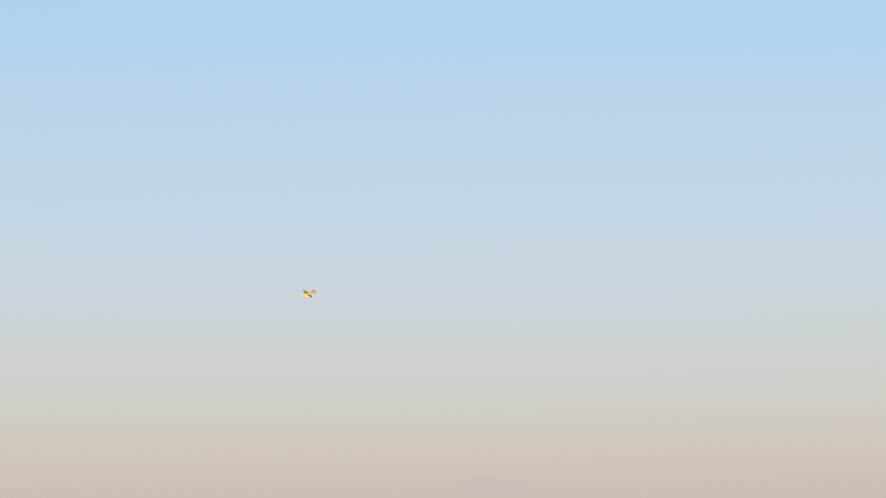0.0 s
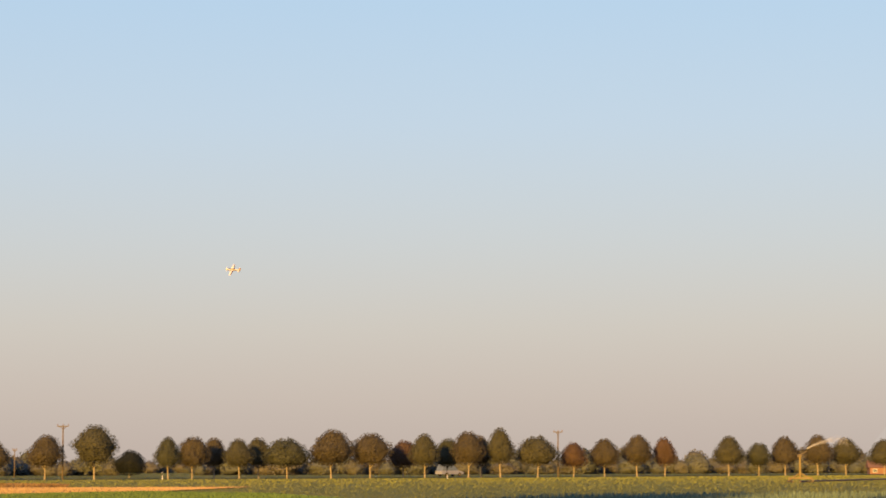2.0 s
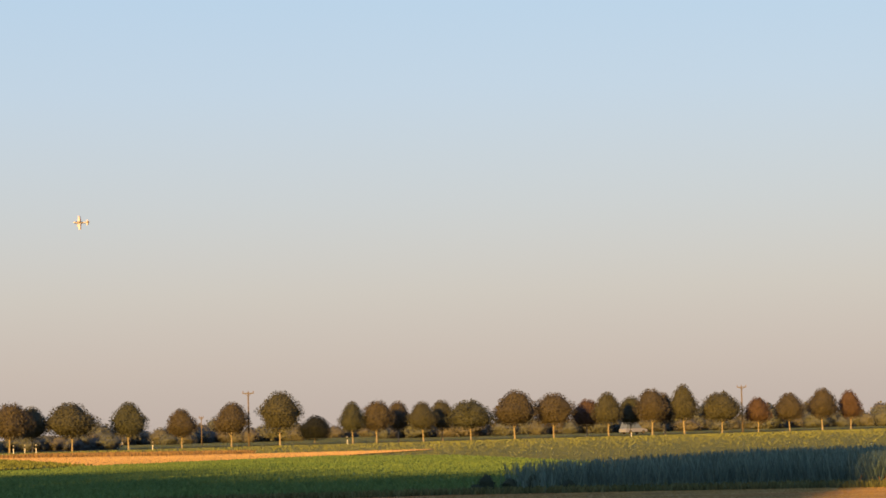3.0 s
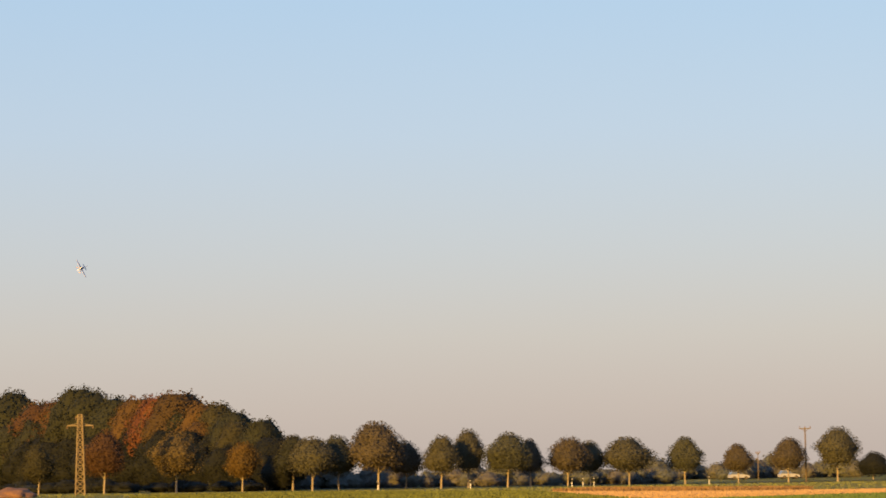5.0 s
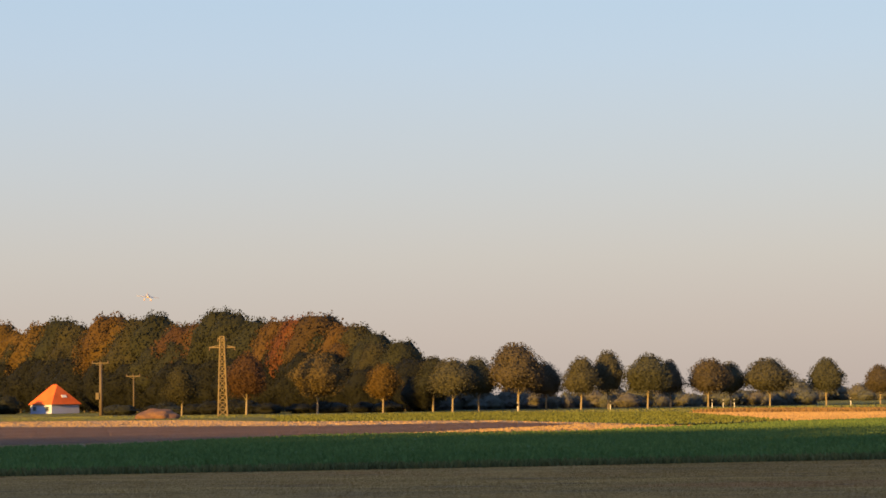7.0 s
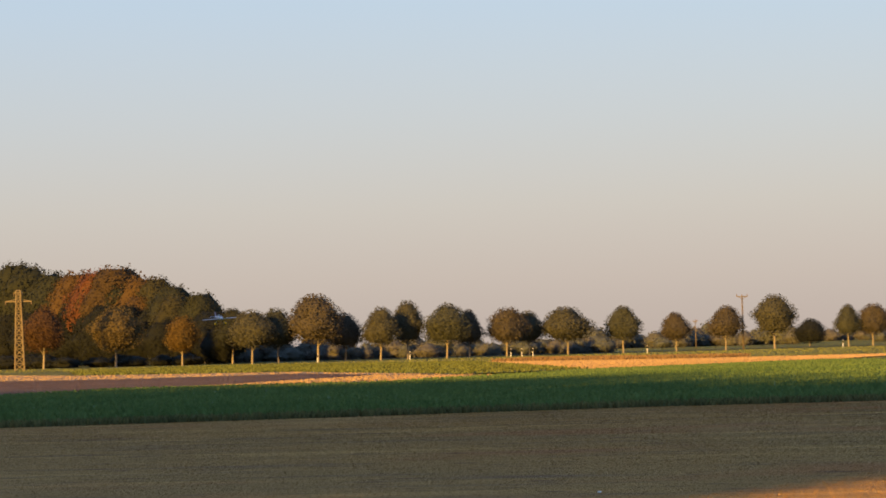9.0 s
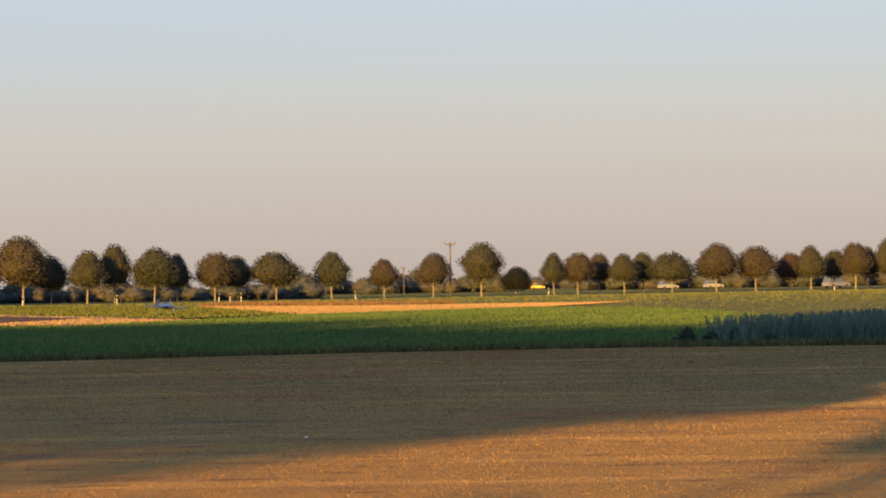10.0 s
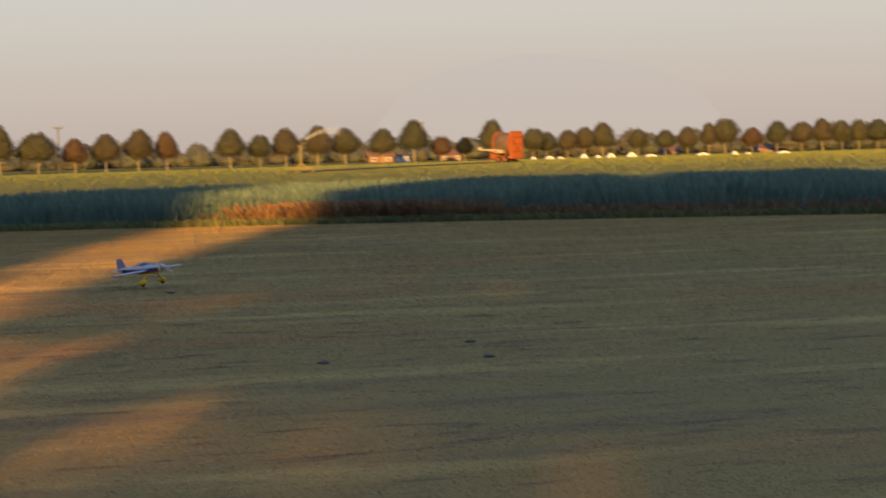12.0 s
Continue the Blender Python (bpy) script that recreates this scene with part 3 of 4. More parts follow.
for seg, ((x0, y0, z0), (x1, y1, z1)) in enumerate(zip(CREST, CREST[1:])):
    n = max(2, round(math.hypot(x1 - x0, y1 - y0) / 7.5))
    for k in range(n):
        u = (k + wr.uniform(0.2, 0.8)) / n
        x, y, z = x0 + (x1 - x0) * u, y0 + (y1 - y0) * u, z0 + (z1 - z0) * u
        back = wr.uniform(0, 10)
        bearing = math.degrees(math.atan2(-x, y))
        tints = next(c for b, c in WOOD_TINTS if bearing < b)
        c = tints[(k + wr.randrange(2)) % len(tints)]
        h = z * wr.uniform(0.88, 1.06)
        tree(x - back * 0.38, y + back * 0.92, h, h * wr.uniform(0.62, 0.8), c, WOOD_LABELS.get(c, "brown-green woodland tree") + " in the dense wood edge", "wood edge trees", i, 0.10, "wood_tree")
        # a lower tree of the next tint before it
        c = wr.choice(tints[:1] + (PINE, PINE, MOSS, DEEP))
        h = z * wr.uniform(0.66, 0.80)
        tree(x + 4 + wr.uniform(-2, 2), y - 4 - wr.uniform(0, 3), h, h * wr.uniform(0.55, 0.75), c, WOOD_LABELS.get(c, "brown-green woodland tree") + " lower in the wood edge", "wood edge trees", i + 2, 0.10, "wood_tree")
        # undergrowth along the front edge of the wood, its near-black colour standing for shade
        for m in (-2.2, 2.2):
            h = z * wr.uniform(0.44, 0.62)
            tree(x + 4.5 + m + wr.uniform(-1, 1), y - 9 - m - wr.uniform(0, 4), h, h * wr.uniform(0.8, 1.1), SHADE_SHRUB, "shrubby undergrowth tree, darkened as shade, at the wood's front edge", "wood undergrowth", i + 3 + int(m), 0.0, "wood_shrub")
        if k % 3 == 0 and seg > 4:
            h = z * wr.uniform(0.5, 0.66)
            c = wr.choice((DEEP, PINE, MOSS) if seg < 7 else (GOLD, MOSS, PINE))
            tree(x + 6 + wr.uniform(0, 3), y - 13 - wr.uniform(0, 4), h, h * wr.uniform(0.55, 0.7), c, "lower leafy tree at the wood's front edge", "wood edge trees", i + 1, 0.2, "wood_tree")
        i += 1
tree(-72.6, 306.4, 7.0, 4.6, DEEP, "dark green tree between wood and avenue", "trees before the wood", 4)
tree(-98.8, 286.4, 6.0, 4.0, MOSS, "slim green-brown tree in front of the wood", "trees before the wood", 3)
tree(-91.5, 288.9, 7.6, 4.7, RUST, "rusty autumn tree in front of the wood", "trees before the wood", 6)
tree(-83.3, 291.3, 7.4, 5.8, (0.09, 0.072, 0.034), "olive autumn tree in front of the wood", "trees before the wood", 5)
tree(-75.7, 293.4, 6.1, 4.0, GOLD, "small golden autumn tree in front of the wood", "trees before the wood", 8)


def bush(x, y, h, w, colour, label, group, k):
    b = thing("bush", label, "bush", (x, y, 0), (k * 53) % 360, group)
    c = new("foliage", HEDGES[k % len(HEDGES)])
    c.parent, c.location, c.scale, c.color = b, (0, 0, -0.12 * h), (w, w, 1.12 * h), (*colour, 1)
    return b


# leaf tints paled and greyed, so distance haze is in the colour
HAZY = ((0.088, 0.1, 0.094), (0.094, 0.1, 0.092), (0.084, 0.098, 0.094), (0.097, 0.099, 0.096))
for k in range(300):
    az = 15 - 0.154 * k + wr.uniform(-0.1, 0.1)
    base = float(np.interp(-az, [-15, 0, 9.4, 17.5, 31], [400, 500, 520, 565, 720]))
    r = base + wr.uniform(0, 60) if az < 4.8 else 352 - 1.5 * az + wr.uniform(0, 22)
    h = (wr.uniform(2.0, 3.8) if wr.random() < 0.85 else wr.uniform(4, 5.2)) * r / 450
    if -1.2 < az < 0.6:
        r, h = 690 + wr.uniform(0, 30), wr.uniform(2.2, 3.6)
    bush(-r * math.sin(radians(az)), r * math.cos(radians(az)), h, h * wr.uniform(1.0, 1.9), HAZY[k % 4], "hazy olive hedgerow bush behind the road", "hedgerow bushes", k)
for k in range(16):
    u = k / 15
    if 0.02 < u < 0.74:
        continue
    bush(-182 + 74 * u + wr.uniform(-2, 2), 402 - 92 * u, wr.uniform(2.2, 3.6) if u < 0.1 else wr.uniform(1.0, 1.8), wr.uniform(3.4, 4.6), DEEP, "dark hedge bush before the wood", "dark hedge", k)

# a low row of bushes in the same shade-dark tint
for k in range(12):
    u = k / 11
    bush(-112 + 34 * u + wr.uniform(-1, 1), 312 - 10 * u, wr.uniform(1.3, 2.1), wr.uniform(3.2, 4.4), SHADE_SHRUB, "low bush coloured shade-dark at the wood's front edge", "dark hedge", k + 1)
for k, (x, y, h, w) in enumerate(((4.1, 64.7, 0.5, 0.45), (4.7, 64.5, 0.38, 0.5), (5.3, 64.4, 0.45, 0.4), (3.8, 64.2, 0.25, 0.4), (6.2, 64.2, 0.3, 0.4))):
    bush(x, y, h, w, (0.04, 0.055, 0.036), "small dark weed bush at the crop's corner", "crop corner bushes", k)

# trees behind the camera, whose shade lies over the strip; a gap lets one lane of sun through
br = random.Random(21)
BELT_Y = -22
for k in range(56):
    x = -99 + k * 2.4 + br.uniform(-0.4, 0.4)
    y = BELT_Y + br.uniform(-2, 2)
    if -27.0 < x < -7.2:
        continue
    h = float(np.interp(x, [-90, -62, -50, -44, -38, -28, 30], [22.6, 22.6, 20.8, 19.0, 19.0, 19.5, 19.0])) + br.uniform(-0.7, 0.7)
    tree(x, y, h, 6.4, GREENISH, "tall leafy tree of the belt beside the airfield", "tree belt", k, 0.02, "belt_tree")

# the gap: place along the belt, crown's foot and top, width
GAP = ((-26.6, 6.4, 19.5, 4.6), (-23.6, 6.4, 19.6, 6.6), (-21.6, 6.9, 14.0, 3.2), (-19.9, 8.1, 10.9, 2.2), (-18.6, 8.4, 9.6, 1.0), (-13.0, 7.3, 19.5, 7.0), (-15.3, 7.6, 13.0, 2.8), (-14.4, 8.7, 18.5, 4.6), (-9.8, 6.9, 19.2, 5.0), (-11.6, 6.4, 8.4, 3.0), (-14.8, 7.2, 7.9, 2.2),
       (-17.0, 0.4, 6.8, 2.9), (-15.1, 0.4, 6.45, 3.0), (-13.8, 0.4, 6.3, 2.0), (-12.9, 0.4, 6.35, 2.2), (-12.1, 0.4, 6.15, 1.8), (-11.4, 0.4, 6.35, 1.8), (-10.7, 0.4, 6.15, 1.8), (-10.0, 0.4, 6.2, 2.0), (-8.9, 0.4, 5.6, 2.4), (-12.9, 5.9, 8.5, 1.9), (-11.2, 5.8, 8.5, 2.2), (-9.3, 5.3, 8.5, 3.0), (-8.1, 0.4, 8.5, 1.8), (-7.2, 0.4, 8.5, 1.6))
for k, (x, foot, top, w) in enumerate(GAP):
    tree(x, BELT_Y, top, w, GREENISH, "tall leafy tree of the belt beside the airfield" if top > 9 else "leafy young tree in the gap of the tree belt", "tree belt", 50 + k, foot / top / 0.9, "belt_tree", 0.3)


# ---- poles, mast, house, machines ----
def utility_pole(x, y, h, arm, label, girth=0.13):
    p = thing("utility_pole", label, "utility pole", (x, y, 0), 0, "poles along the road")
    bm = bmesh.new()
    tube(bm, (0, 0, -0.3), (0, 0, h), girth, girth * 0.7, 10)
    smooth(part("post", bm, M_POLE, p))
    bm = bmesh.new()
    box(bm, (arm, 0.12, 0.12), (0, -0.12, h - 0.12))
    part("crossarm", bm, M_STEEL, p)
    for s in (-1, 1):
        bm = bmesh.new()
        tube(bm, (s * arm * 0.3, -0.12, h - 0.16), (0, -0.12, h - 0.5), 0.03, 0.03, 6)
        part("brace", bm, M_STEEL, p)
    for s in (-0.46, 0, 0.46):
        bm = bmesh.new()
        tube(bm, (s * arm, -0.12, h - 0.04), (s * arm, -0.12, h + 0.2), 0.07, 0.04, 8)
        part("insulator", bm, M_CERAMIC, p)
    return p


utility_pole(-10.2, 338.4, 7.2, 1.5, "slim wooden utility pole with a short crossarm by the avenue")
utility_pole(63.4, 380.3, 7.0, 1.4, "slim wooden utility pole with a short crossarm among avenue trees")
utility_pole(140.8, 442.0, 7.4, 1.2, "wooden utility pole before a broad avenue tree")
utility_pole(-20.5, 420, 4.6, 0.7, "distant thin wooden utility pole", 0.09)
utility_pole(-118.6, 324.0, 5.4, 2.0, "thin utility pole before the dark wood", 0.1)

# wooden pole with transformer by the house
tp = utility_pole(-117.4, 308.4, 7.0, 2.3, "brown wooden pole with crossarm and transformer before the wood", 0.24)
bm = bmesh.new()
box(bm, (0.5, 0.45, 0.9), (-0.35, -0.15, 2.6), bevel=0.06)
part("transformer", bm, M_STEEL, tp)

# lattice mast
mast = thing("lattice_mast", "weathered steel lattice power mast with two crossarms", "power mast", (-89.8, 274.7, 0), 18)
H, B, TW = 9.1, 1.05, 0.46
for sx_ in (-1, 1):
    for sy_ in (-1, 1):
        bm = bmesh.new()
        tube(bm, (sx_ * B / 2, sy_ * B / 2, -0.1), (sx_ * TW / 2, sy_ * TW / 2, H), 0.10, 0.08, 6)
        part("leg", bm, M_MAST, mast)
for k in range(11):
    z0, z1 = H * k / 11, H * (k + 1) / 11
    w0, w1 = B + (TW - B) * k / 11, B + (TW - B) * (k + 1) / 11
    bm = bmesh.new()
    for a in range(4):
        c, s = math.cos(a * math.pi / 2), math.sin(a * math.pi / 2)
        f = lambda u, w, z: (c * u * w / 2 - s * w / 2, s * u * w / 2 + c * w / 2, z)
        tube(bm, f(-1, w0, z0), f(1, w1, z1), 0.05, 0.05, 5)
        tube(bm, f(1, w0, z0), f(-1, w1, z1), 0.05, 0.05, 5)
        tube(bm, f(-1, w1, z1), f(1, w1, z1), 0.05, 0.05, 5)
    part("bracing", bm, M_MAST, mast)
for z, w in ((H - 1.25, 3.0), (H - 0.25, 1.0)):
    bm = bmesh.new()
    box(bm, (w, 0.16, 0.12), (0, 0, z))
    tube(bm, (-w / 2, 0, z), (0, 0, z + 0.3), 0.04, 0.04, 5)
    tube(bm, (w / 2, 0, z), (0, 0, z + 0.3), 0.04, 0.04, 5)
    arm = part("crossarm", bm, M_MAST, mast)
    for s in (-0.48, 0.48):
        bm = bmesh.new()
        tube(bm, (s * w, 0, z - 0.05), (s * w, 0, z - 0.35), 0.06, 0.06, 7)
        part("insulator", bm, M_CERAMIC, arm)


def house(x, y, turn, w, d, wall_h, roof_h, wall_m, roof_m, label, hip=0.0, name="house", doors=True):
    h = thing(name, label, "house", (x, y, 0), turn)
    bm = bmesh.new()
    box(bm, (w, d, wall_h), (0, 0, wall_h / 2))
    part("wall", bm, wall_m, h)
    bm = bmesh.new()
    o = 0.35
    e = [bm.verts.new(p) for p in ((-w / 2 - o, -d / 2 - o, wall_h), (w / 2 + o, -d / 2 - o, wall_h), (w / 2 + o, d / 2 + o, wall_h), (-w / 2 - o, d / 2 + o, wall_h))]
    r = [bm.verts.new((-w / 2 + hip - o * (hip == 0), 0, wall_h + roof_h)), bm.verts.new((w / 2 - hip + o * (hip == 0), 0, wall_h + roof_h))]
    for f in ((e[0], e[1], r[1], r[0]), (e[2], e[3], r[0], r[1]), (e[1], e[2], r[1]), (e[3], e[0], r[0]), (e[3], e[2], e[1], e[0])):
        bm.faces.new(f)
    bmesh.ops.recalc_face_normals(bm, faces=bm.faces)
    roof = part("roof", bm, roof_m, h)
    for k in (-0.3, 0.3):
        bm = bmesh.new()
        ww, wz = 0.16 * w, 0.24 * wall_h
        box(bm, (ww * 1.1, 0.08, wz * 2), (k * w, -d / 2 - 0.02, wall_h * 0.55))
        win = part("window", bm, M_GLASS, h)
        bm = bmesh.new()
        for bx, bz, sw, sh in ((0, wz, ww * 1.3, 0.08), (0, -wz, ww * 1.4, 0.08), (-ww * 0.55, 0, 0.08, wz * 2), (ww * 0.55, 0, 0.08, wz * 2)):
            box(bm, (sw, 0.12, sh), (k * w + bx, -d / 2 - 0.04, wall_h * 0.55 + bz))
        part("frame", bm, M_WHITEWALL, win)
    return h, roof


farm, farm_roof = house(-167.5, 417.4, -27, 5.6, 6.4, 1.6, 3.5, M_SHADEWALL, M_ROOFTILE, "farmhouse, walls tinted shade-blue, steep orange tiled hip roof, before the wood", hip=2.2)
bm = bmesh.new()
box(bm, (0.55, 1.1, 0.12), (2.15, 0.2, 3.0), Matrix.Rotation(radians(54.0), 4, "Y"))
part("skylight", bm, M_CHALK, farm_roof, "bright roof window")

for k, (x, y, h, w) in enumerate(((-172.5, 408, 3.6, 5.0), (-177, 410, 5.2, 6.0), (-182, 412, 5.8, 6.5), (-187, 414, 6.0, 7.0), (-193, 416, 5.6, 7.0), (-199, 420, 6.2, 7.5), (-206, 424, 6.0, 8.0), (-174, 402, 2.6, 4.4))):
    bush(x, y, h, w, (0.02, 0.024, 0.018), "dark green hedge bush beside the farmhouse", "hedge by the farmhouse", k)

# far houses along the village edge: bearing, distance, width, wall and roof heights, colours
FAR = ((-12.8, 600, 3.0, 2.4, 0.4, M_WHITEWALL, M_BRICKROOF), (-16.7, 500, 6, 1.3, 1.4, M_BRICKWALL, M_BRICKROOF), (-17.25, 490, 2.6, 1.3, 0.3, M_WHITEWALL, M_BRICKROOF),
       (-18.3, 500, 5, 1.2, 1.1, M_BRICKWALL, M_BRICKROOF), (-23.3, 560, 5.0, 1.0, 1.0, M_BRICKWALL, M_BRICKROOF), (-25.4, 575, 5, 1.0, 0.9, M_BRICKWALL, M_BRICKROOF))
for k, (az, r, w, wh, rh, wm, rm) in enumerate(FAR):
    house(-r * math.sin(radians(az)), r * math.cos(radians(az)), az + 8, w * 0.8, 4, wh, rh, wm, rm,
          "small white building at the far village edge" if wm is M_WHITEWALL else "low brick building with brown roof at the village edge", name="village_building")


def tent(az, r, w, h):
    """A low white ridge tent: two sloping sides with a sagging eave, and a dark panel painting the entrance's shade."""
    t = thing("white_tent", "low white ridge tent on the far meadow's edge", "tent", (-r * math.sin(radians(az)), r * math.cos(radians(az)), 0), az + 10, "tents at the meadow's edge")
    bm = bmesh.new()
    loft(bm, [[(x * w / 2, y, z * h) for x, z in ((-1, 0), (-0.92, 0.34), (-0.4, 0.78), (-0.06, 1), (0.06, 1), (0.4, 0.78), (0.92, 0.34), (1, 0))] for y in (-0.9, -0.3, 0.3, 0.9)])
    part("canvas", bm, M_WHITEWALL, t)
    bm = bmesh.new()
    loft(bm, [[(x * w / 2, y, z * h) for x, z in ((-0.2, 0.02), (-0.02, 0.6), (0.02, 0.6), (0.2, 0.02))] for y in (-0.93, -0.88)])
    part("entrance", bm, M_BRICKWALL, t, "dark panel standing in for the opening's shade")


for az, w, h in ((-20.2, 1.0, 0.8), (-20.57, 1.8, 0.9), (-20.82, 1.3, 0.6), (-21.35, 1.5, 1.3), (-21.67, 1.1, 0.8), (-21.96, 1.8, 1.3), (-22.43, 2.0, 1.4), (-22.87, 2.6, 0.7), (-24.04, 2.8, 0.8), (-24.76, 1.2, 1.0), (-25.06, 1.1, 0.6), (-25.86, 2.8, 0.7)):
    tent(az, 470, w * 0.85, h * 0.65)

# soil heap
bm = bmesh.new()
bmesh.ops.create_icosphere(bm, subdivisions=4, radius=1)
for v in bm.verts:
    v.co *= 1 + 0.16 * noise.noise(v.co * 2.2)
    v.co = Vector((v.co.x * 2.3, v.co.y * 2.0, max(-0.05, v.co.z * 0.95)))
ob = tagged(new("soil_heap", mesh_of("soil_heap", bm, M_HEAP)), "rounded heap of dark brown soil on the field edge", "soil heap")
ob.location = (-86.5, 243, 0.07)

# ---- hose reel irrigator ----
reel = thing("hose_reel_irrigator", "orange hose reel irrigation machine with dark hose drum on the meadow", "irrigator", (123.1, 345.9, 0), -56)
R = 1.95
bm = bmesh.new()
tube(bm, (-1.0, 0, 2.75), (1.3, 0, 2.75), 1.55, 1.55, 28)
smooth(part("hose_drum", bm, M_DRUM, reel, "dark wound hose on the drum"))
for k in range(9):
    bm = bmesh.new()
    ring = []
    for a in range(28):
        t = a * 2 * math.pi / 28
        ring.append((math.cos(t), math.sin(t)))
    x = -0.95 + k * 0.27
    loft(bm, [[(x + dx, c * rr, 2.75 + s * rr) for c, s in ring] for dx, rr in ((-0.1, 1.54), (-0.06, 1.62), (0.06, 1.62), (0.1, 1.54))], cap=False)
    part("hose_turn", bm, M_DRUM, reel)
for x, rim in ((-1.15, 1.82), (1.45, 1.6)):
    bm = bmesh.new()
    ring = [(math.cos(a * 2 * math.pi / 28), math.sin(a * 2 * math.pi / 28)) for a in range(28)]
    loft(bm, [[(x + dx, c * rr, 2.75 + s * rr) for c, s in ring] for dx, rr in ((-0.08, rim - 0.28), (-0.08, rim), (0.08, rim), (0.08, rim - 0.28), (-0.08, rim - 0.28))], cap=False)
    for a in range(6):
        t = a * 2 * math.pi / 6
        tube(bm, (x, 0, 2.75), (x, math.cos(t) * (rim - 0.15), 2.75 + math.sin(t) * (rim - 0.15)), 0.09, 0.09, 6)
    bmesh.ops.recalc_face_normals(bm, faces=bm.faces)
    part("drum_flange", bm, M_ORANGE, reel, "orange spoked drum flange")
bm = bmesh.new()
for yy in (-1.2, -0.4, 0.4, 1.2):
    box(bm, (0.5, 0.16, 3.9 if abs(yy) > 1 else 4.1), (1.8, yy, 2.55))
for zz in (0.7, 1.7, 2.7, 3.7, 4.5):
    box(bm, (0.45, 2.5, 0.14), (1.8, 0, zz))
box(bm, (0.4, 0.16, 2.6), (1.8, 0, 2.2), Matrix.Rotation(radians(35), 4, "X"))
part("side_frame", bm, M_ORANGE, reel)
bm = bmesh.new()
for s in (-0.9, 0.9):
    box(bm, (4.4, 0.18, 0.25), (-0.1, s, 0.75), bevel=0.03)
for xx in (-2.2, -0.6, 1.0, 2.0):
    box(bm, (0.2, 1.9, 0.22), (xx, 0, 0.75))
box(bm, (1.6, 1.2, 0.9), (-1.7, 0, 1.3), bevel=0.05)
tube(bm, (-2.2, -0.9, 0.85), (-1.2, -0.9, 2.3), 0.07, 0.07, 6)
tube(bm, (0.2, -0.95, 0.85), (1.5, -0.95, 2.6), 0.09, 0.09, 6)
part("chassis", bm, M_ORANGE, reel)
bm = bmesh.new()
tube(bm, (-0.2, -1.25, 1.8), (-2.5, -2.95, 1.95), 0.17, 0.14, 8)
tube(bm, (-0.4, -1.3, 1.35), (-1.6, -2.2, 1.85), 0.08, 0.08, 6)
box(bm, (0.5, 0.5, 0.5), (-2.5, -2.95, 2.1), bevel=0.06)
box(bm, (0.9, 0.8, 0.5), (0.1, -1.4, 1.65), bevel=0.04)
part("hose_guide_arm", bm, M_PALESTEEL, reel, "pale steel hose guide arm")
bm = bmesh.new()
tube(bm, (-2.4, 0, 0.6), (-3.6, 0, 0.25), 0.08, 0.06, 6)
part("drawbar", bm, M_ORANGE, reel)
for s in (-1, 1):
    for xx in (-0.5, 0.7):
        bm = bmesh.new()
        tube(bm, (xx, s * 1.05, 0.48), (xx, s * 1.35, 0.48), 0.48, 0.48, 18)
        wheel = part("wheel", bm, M_RUBBER, reel, "dark rubber wheel")
        bm = bmesh.new()
        tube(bm, (xx, s * 1.0, 0.48), (xx, s * 1.38, 0.48), 0.24, 0.24, 12)
        part("rim", bm, M_ORANGE, wheel)

# ---- irrigation gun on its cart, with its jet ----
gun = thing("irrigation_gun_cart", "yellow upright irrigation gun on a low steel sled in the meadow", "irrigation gun", (65.1, 244.5, 0), 0)
bm = bmesh.new()
tube(bm, (0, 0, 0.4), (0, 0, 2.75), 0.13, 0.11, 10)
part("riser_pipe", bm, M_YELLOWPIPE, gun)
bm = bmesh.new()
tube(bm, (-0.08, 0, 2.7), (0.75, 0, 3.12), 0.08, 0.05, 8)
part("nozzle", bm, M_STEEL, gun)
bm = bmesh.new()
box(bm, (0.45, 0.2, 0.3), (-0.05, 0, 2.65), bevel=0.03)
part("turning_gear", bm, M_STEEL, gun)
for s in (-1, 1):
    bm = bmesh.new()
    tube(bm, (s * 1.3, -0.4, 0.2), (0, 0, 0.95), 0.07, 0.07, 6)
    part("leg", bm, M_YELLOWPIPE, gun)
    bm = bmesh.new()
    box(bm, (0.16, 2.2, 0.2), (s * 1.0, 0, 0.12), bevel=0.03)
    part("skid", bm, M_STEEL, gun)
bm = bmesh.new()
box(bm, (2.2, 0.16, 0.16), (0, -0.5, 0.45))
box(bm, (2.2, 0.16, 0.16), (0, 0.5, 0.45))
part("sled_frame", bm, M_YELLOWPIPE, gun)
# feeding hose on the grass
bm = bmesh.new()
pr = Vector((65.1, 244.5, 0.1))
for k in range(24):
    u = (k + 1) / 24
    q = Vector((65.1 + 56 * u, 244.5 + 99 * u + 3 * math.sin(u * 3), 0.12))
    tube(bm, pr, q, 0.09, 0.09, 6)
    pr = q
tagged(new("irrigation_hose", mesh_of("irrigation_hose", bm, M_DRUM)), "dark feed hose lying through the meadow", "hose")
# the jet in rigid drops
jr = np.random.default_rng(3)
vs, fs = [], []
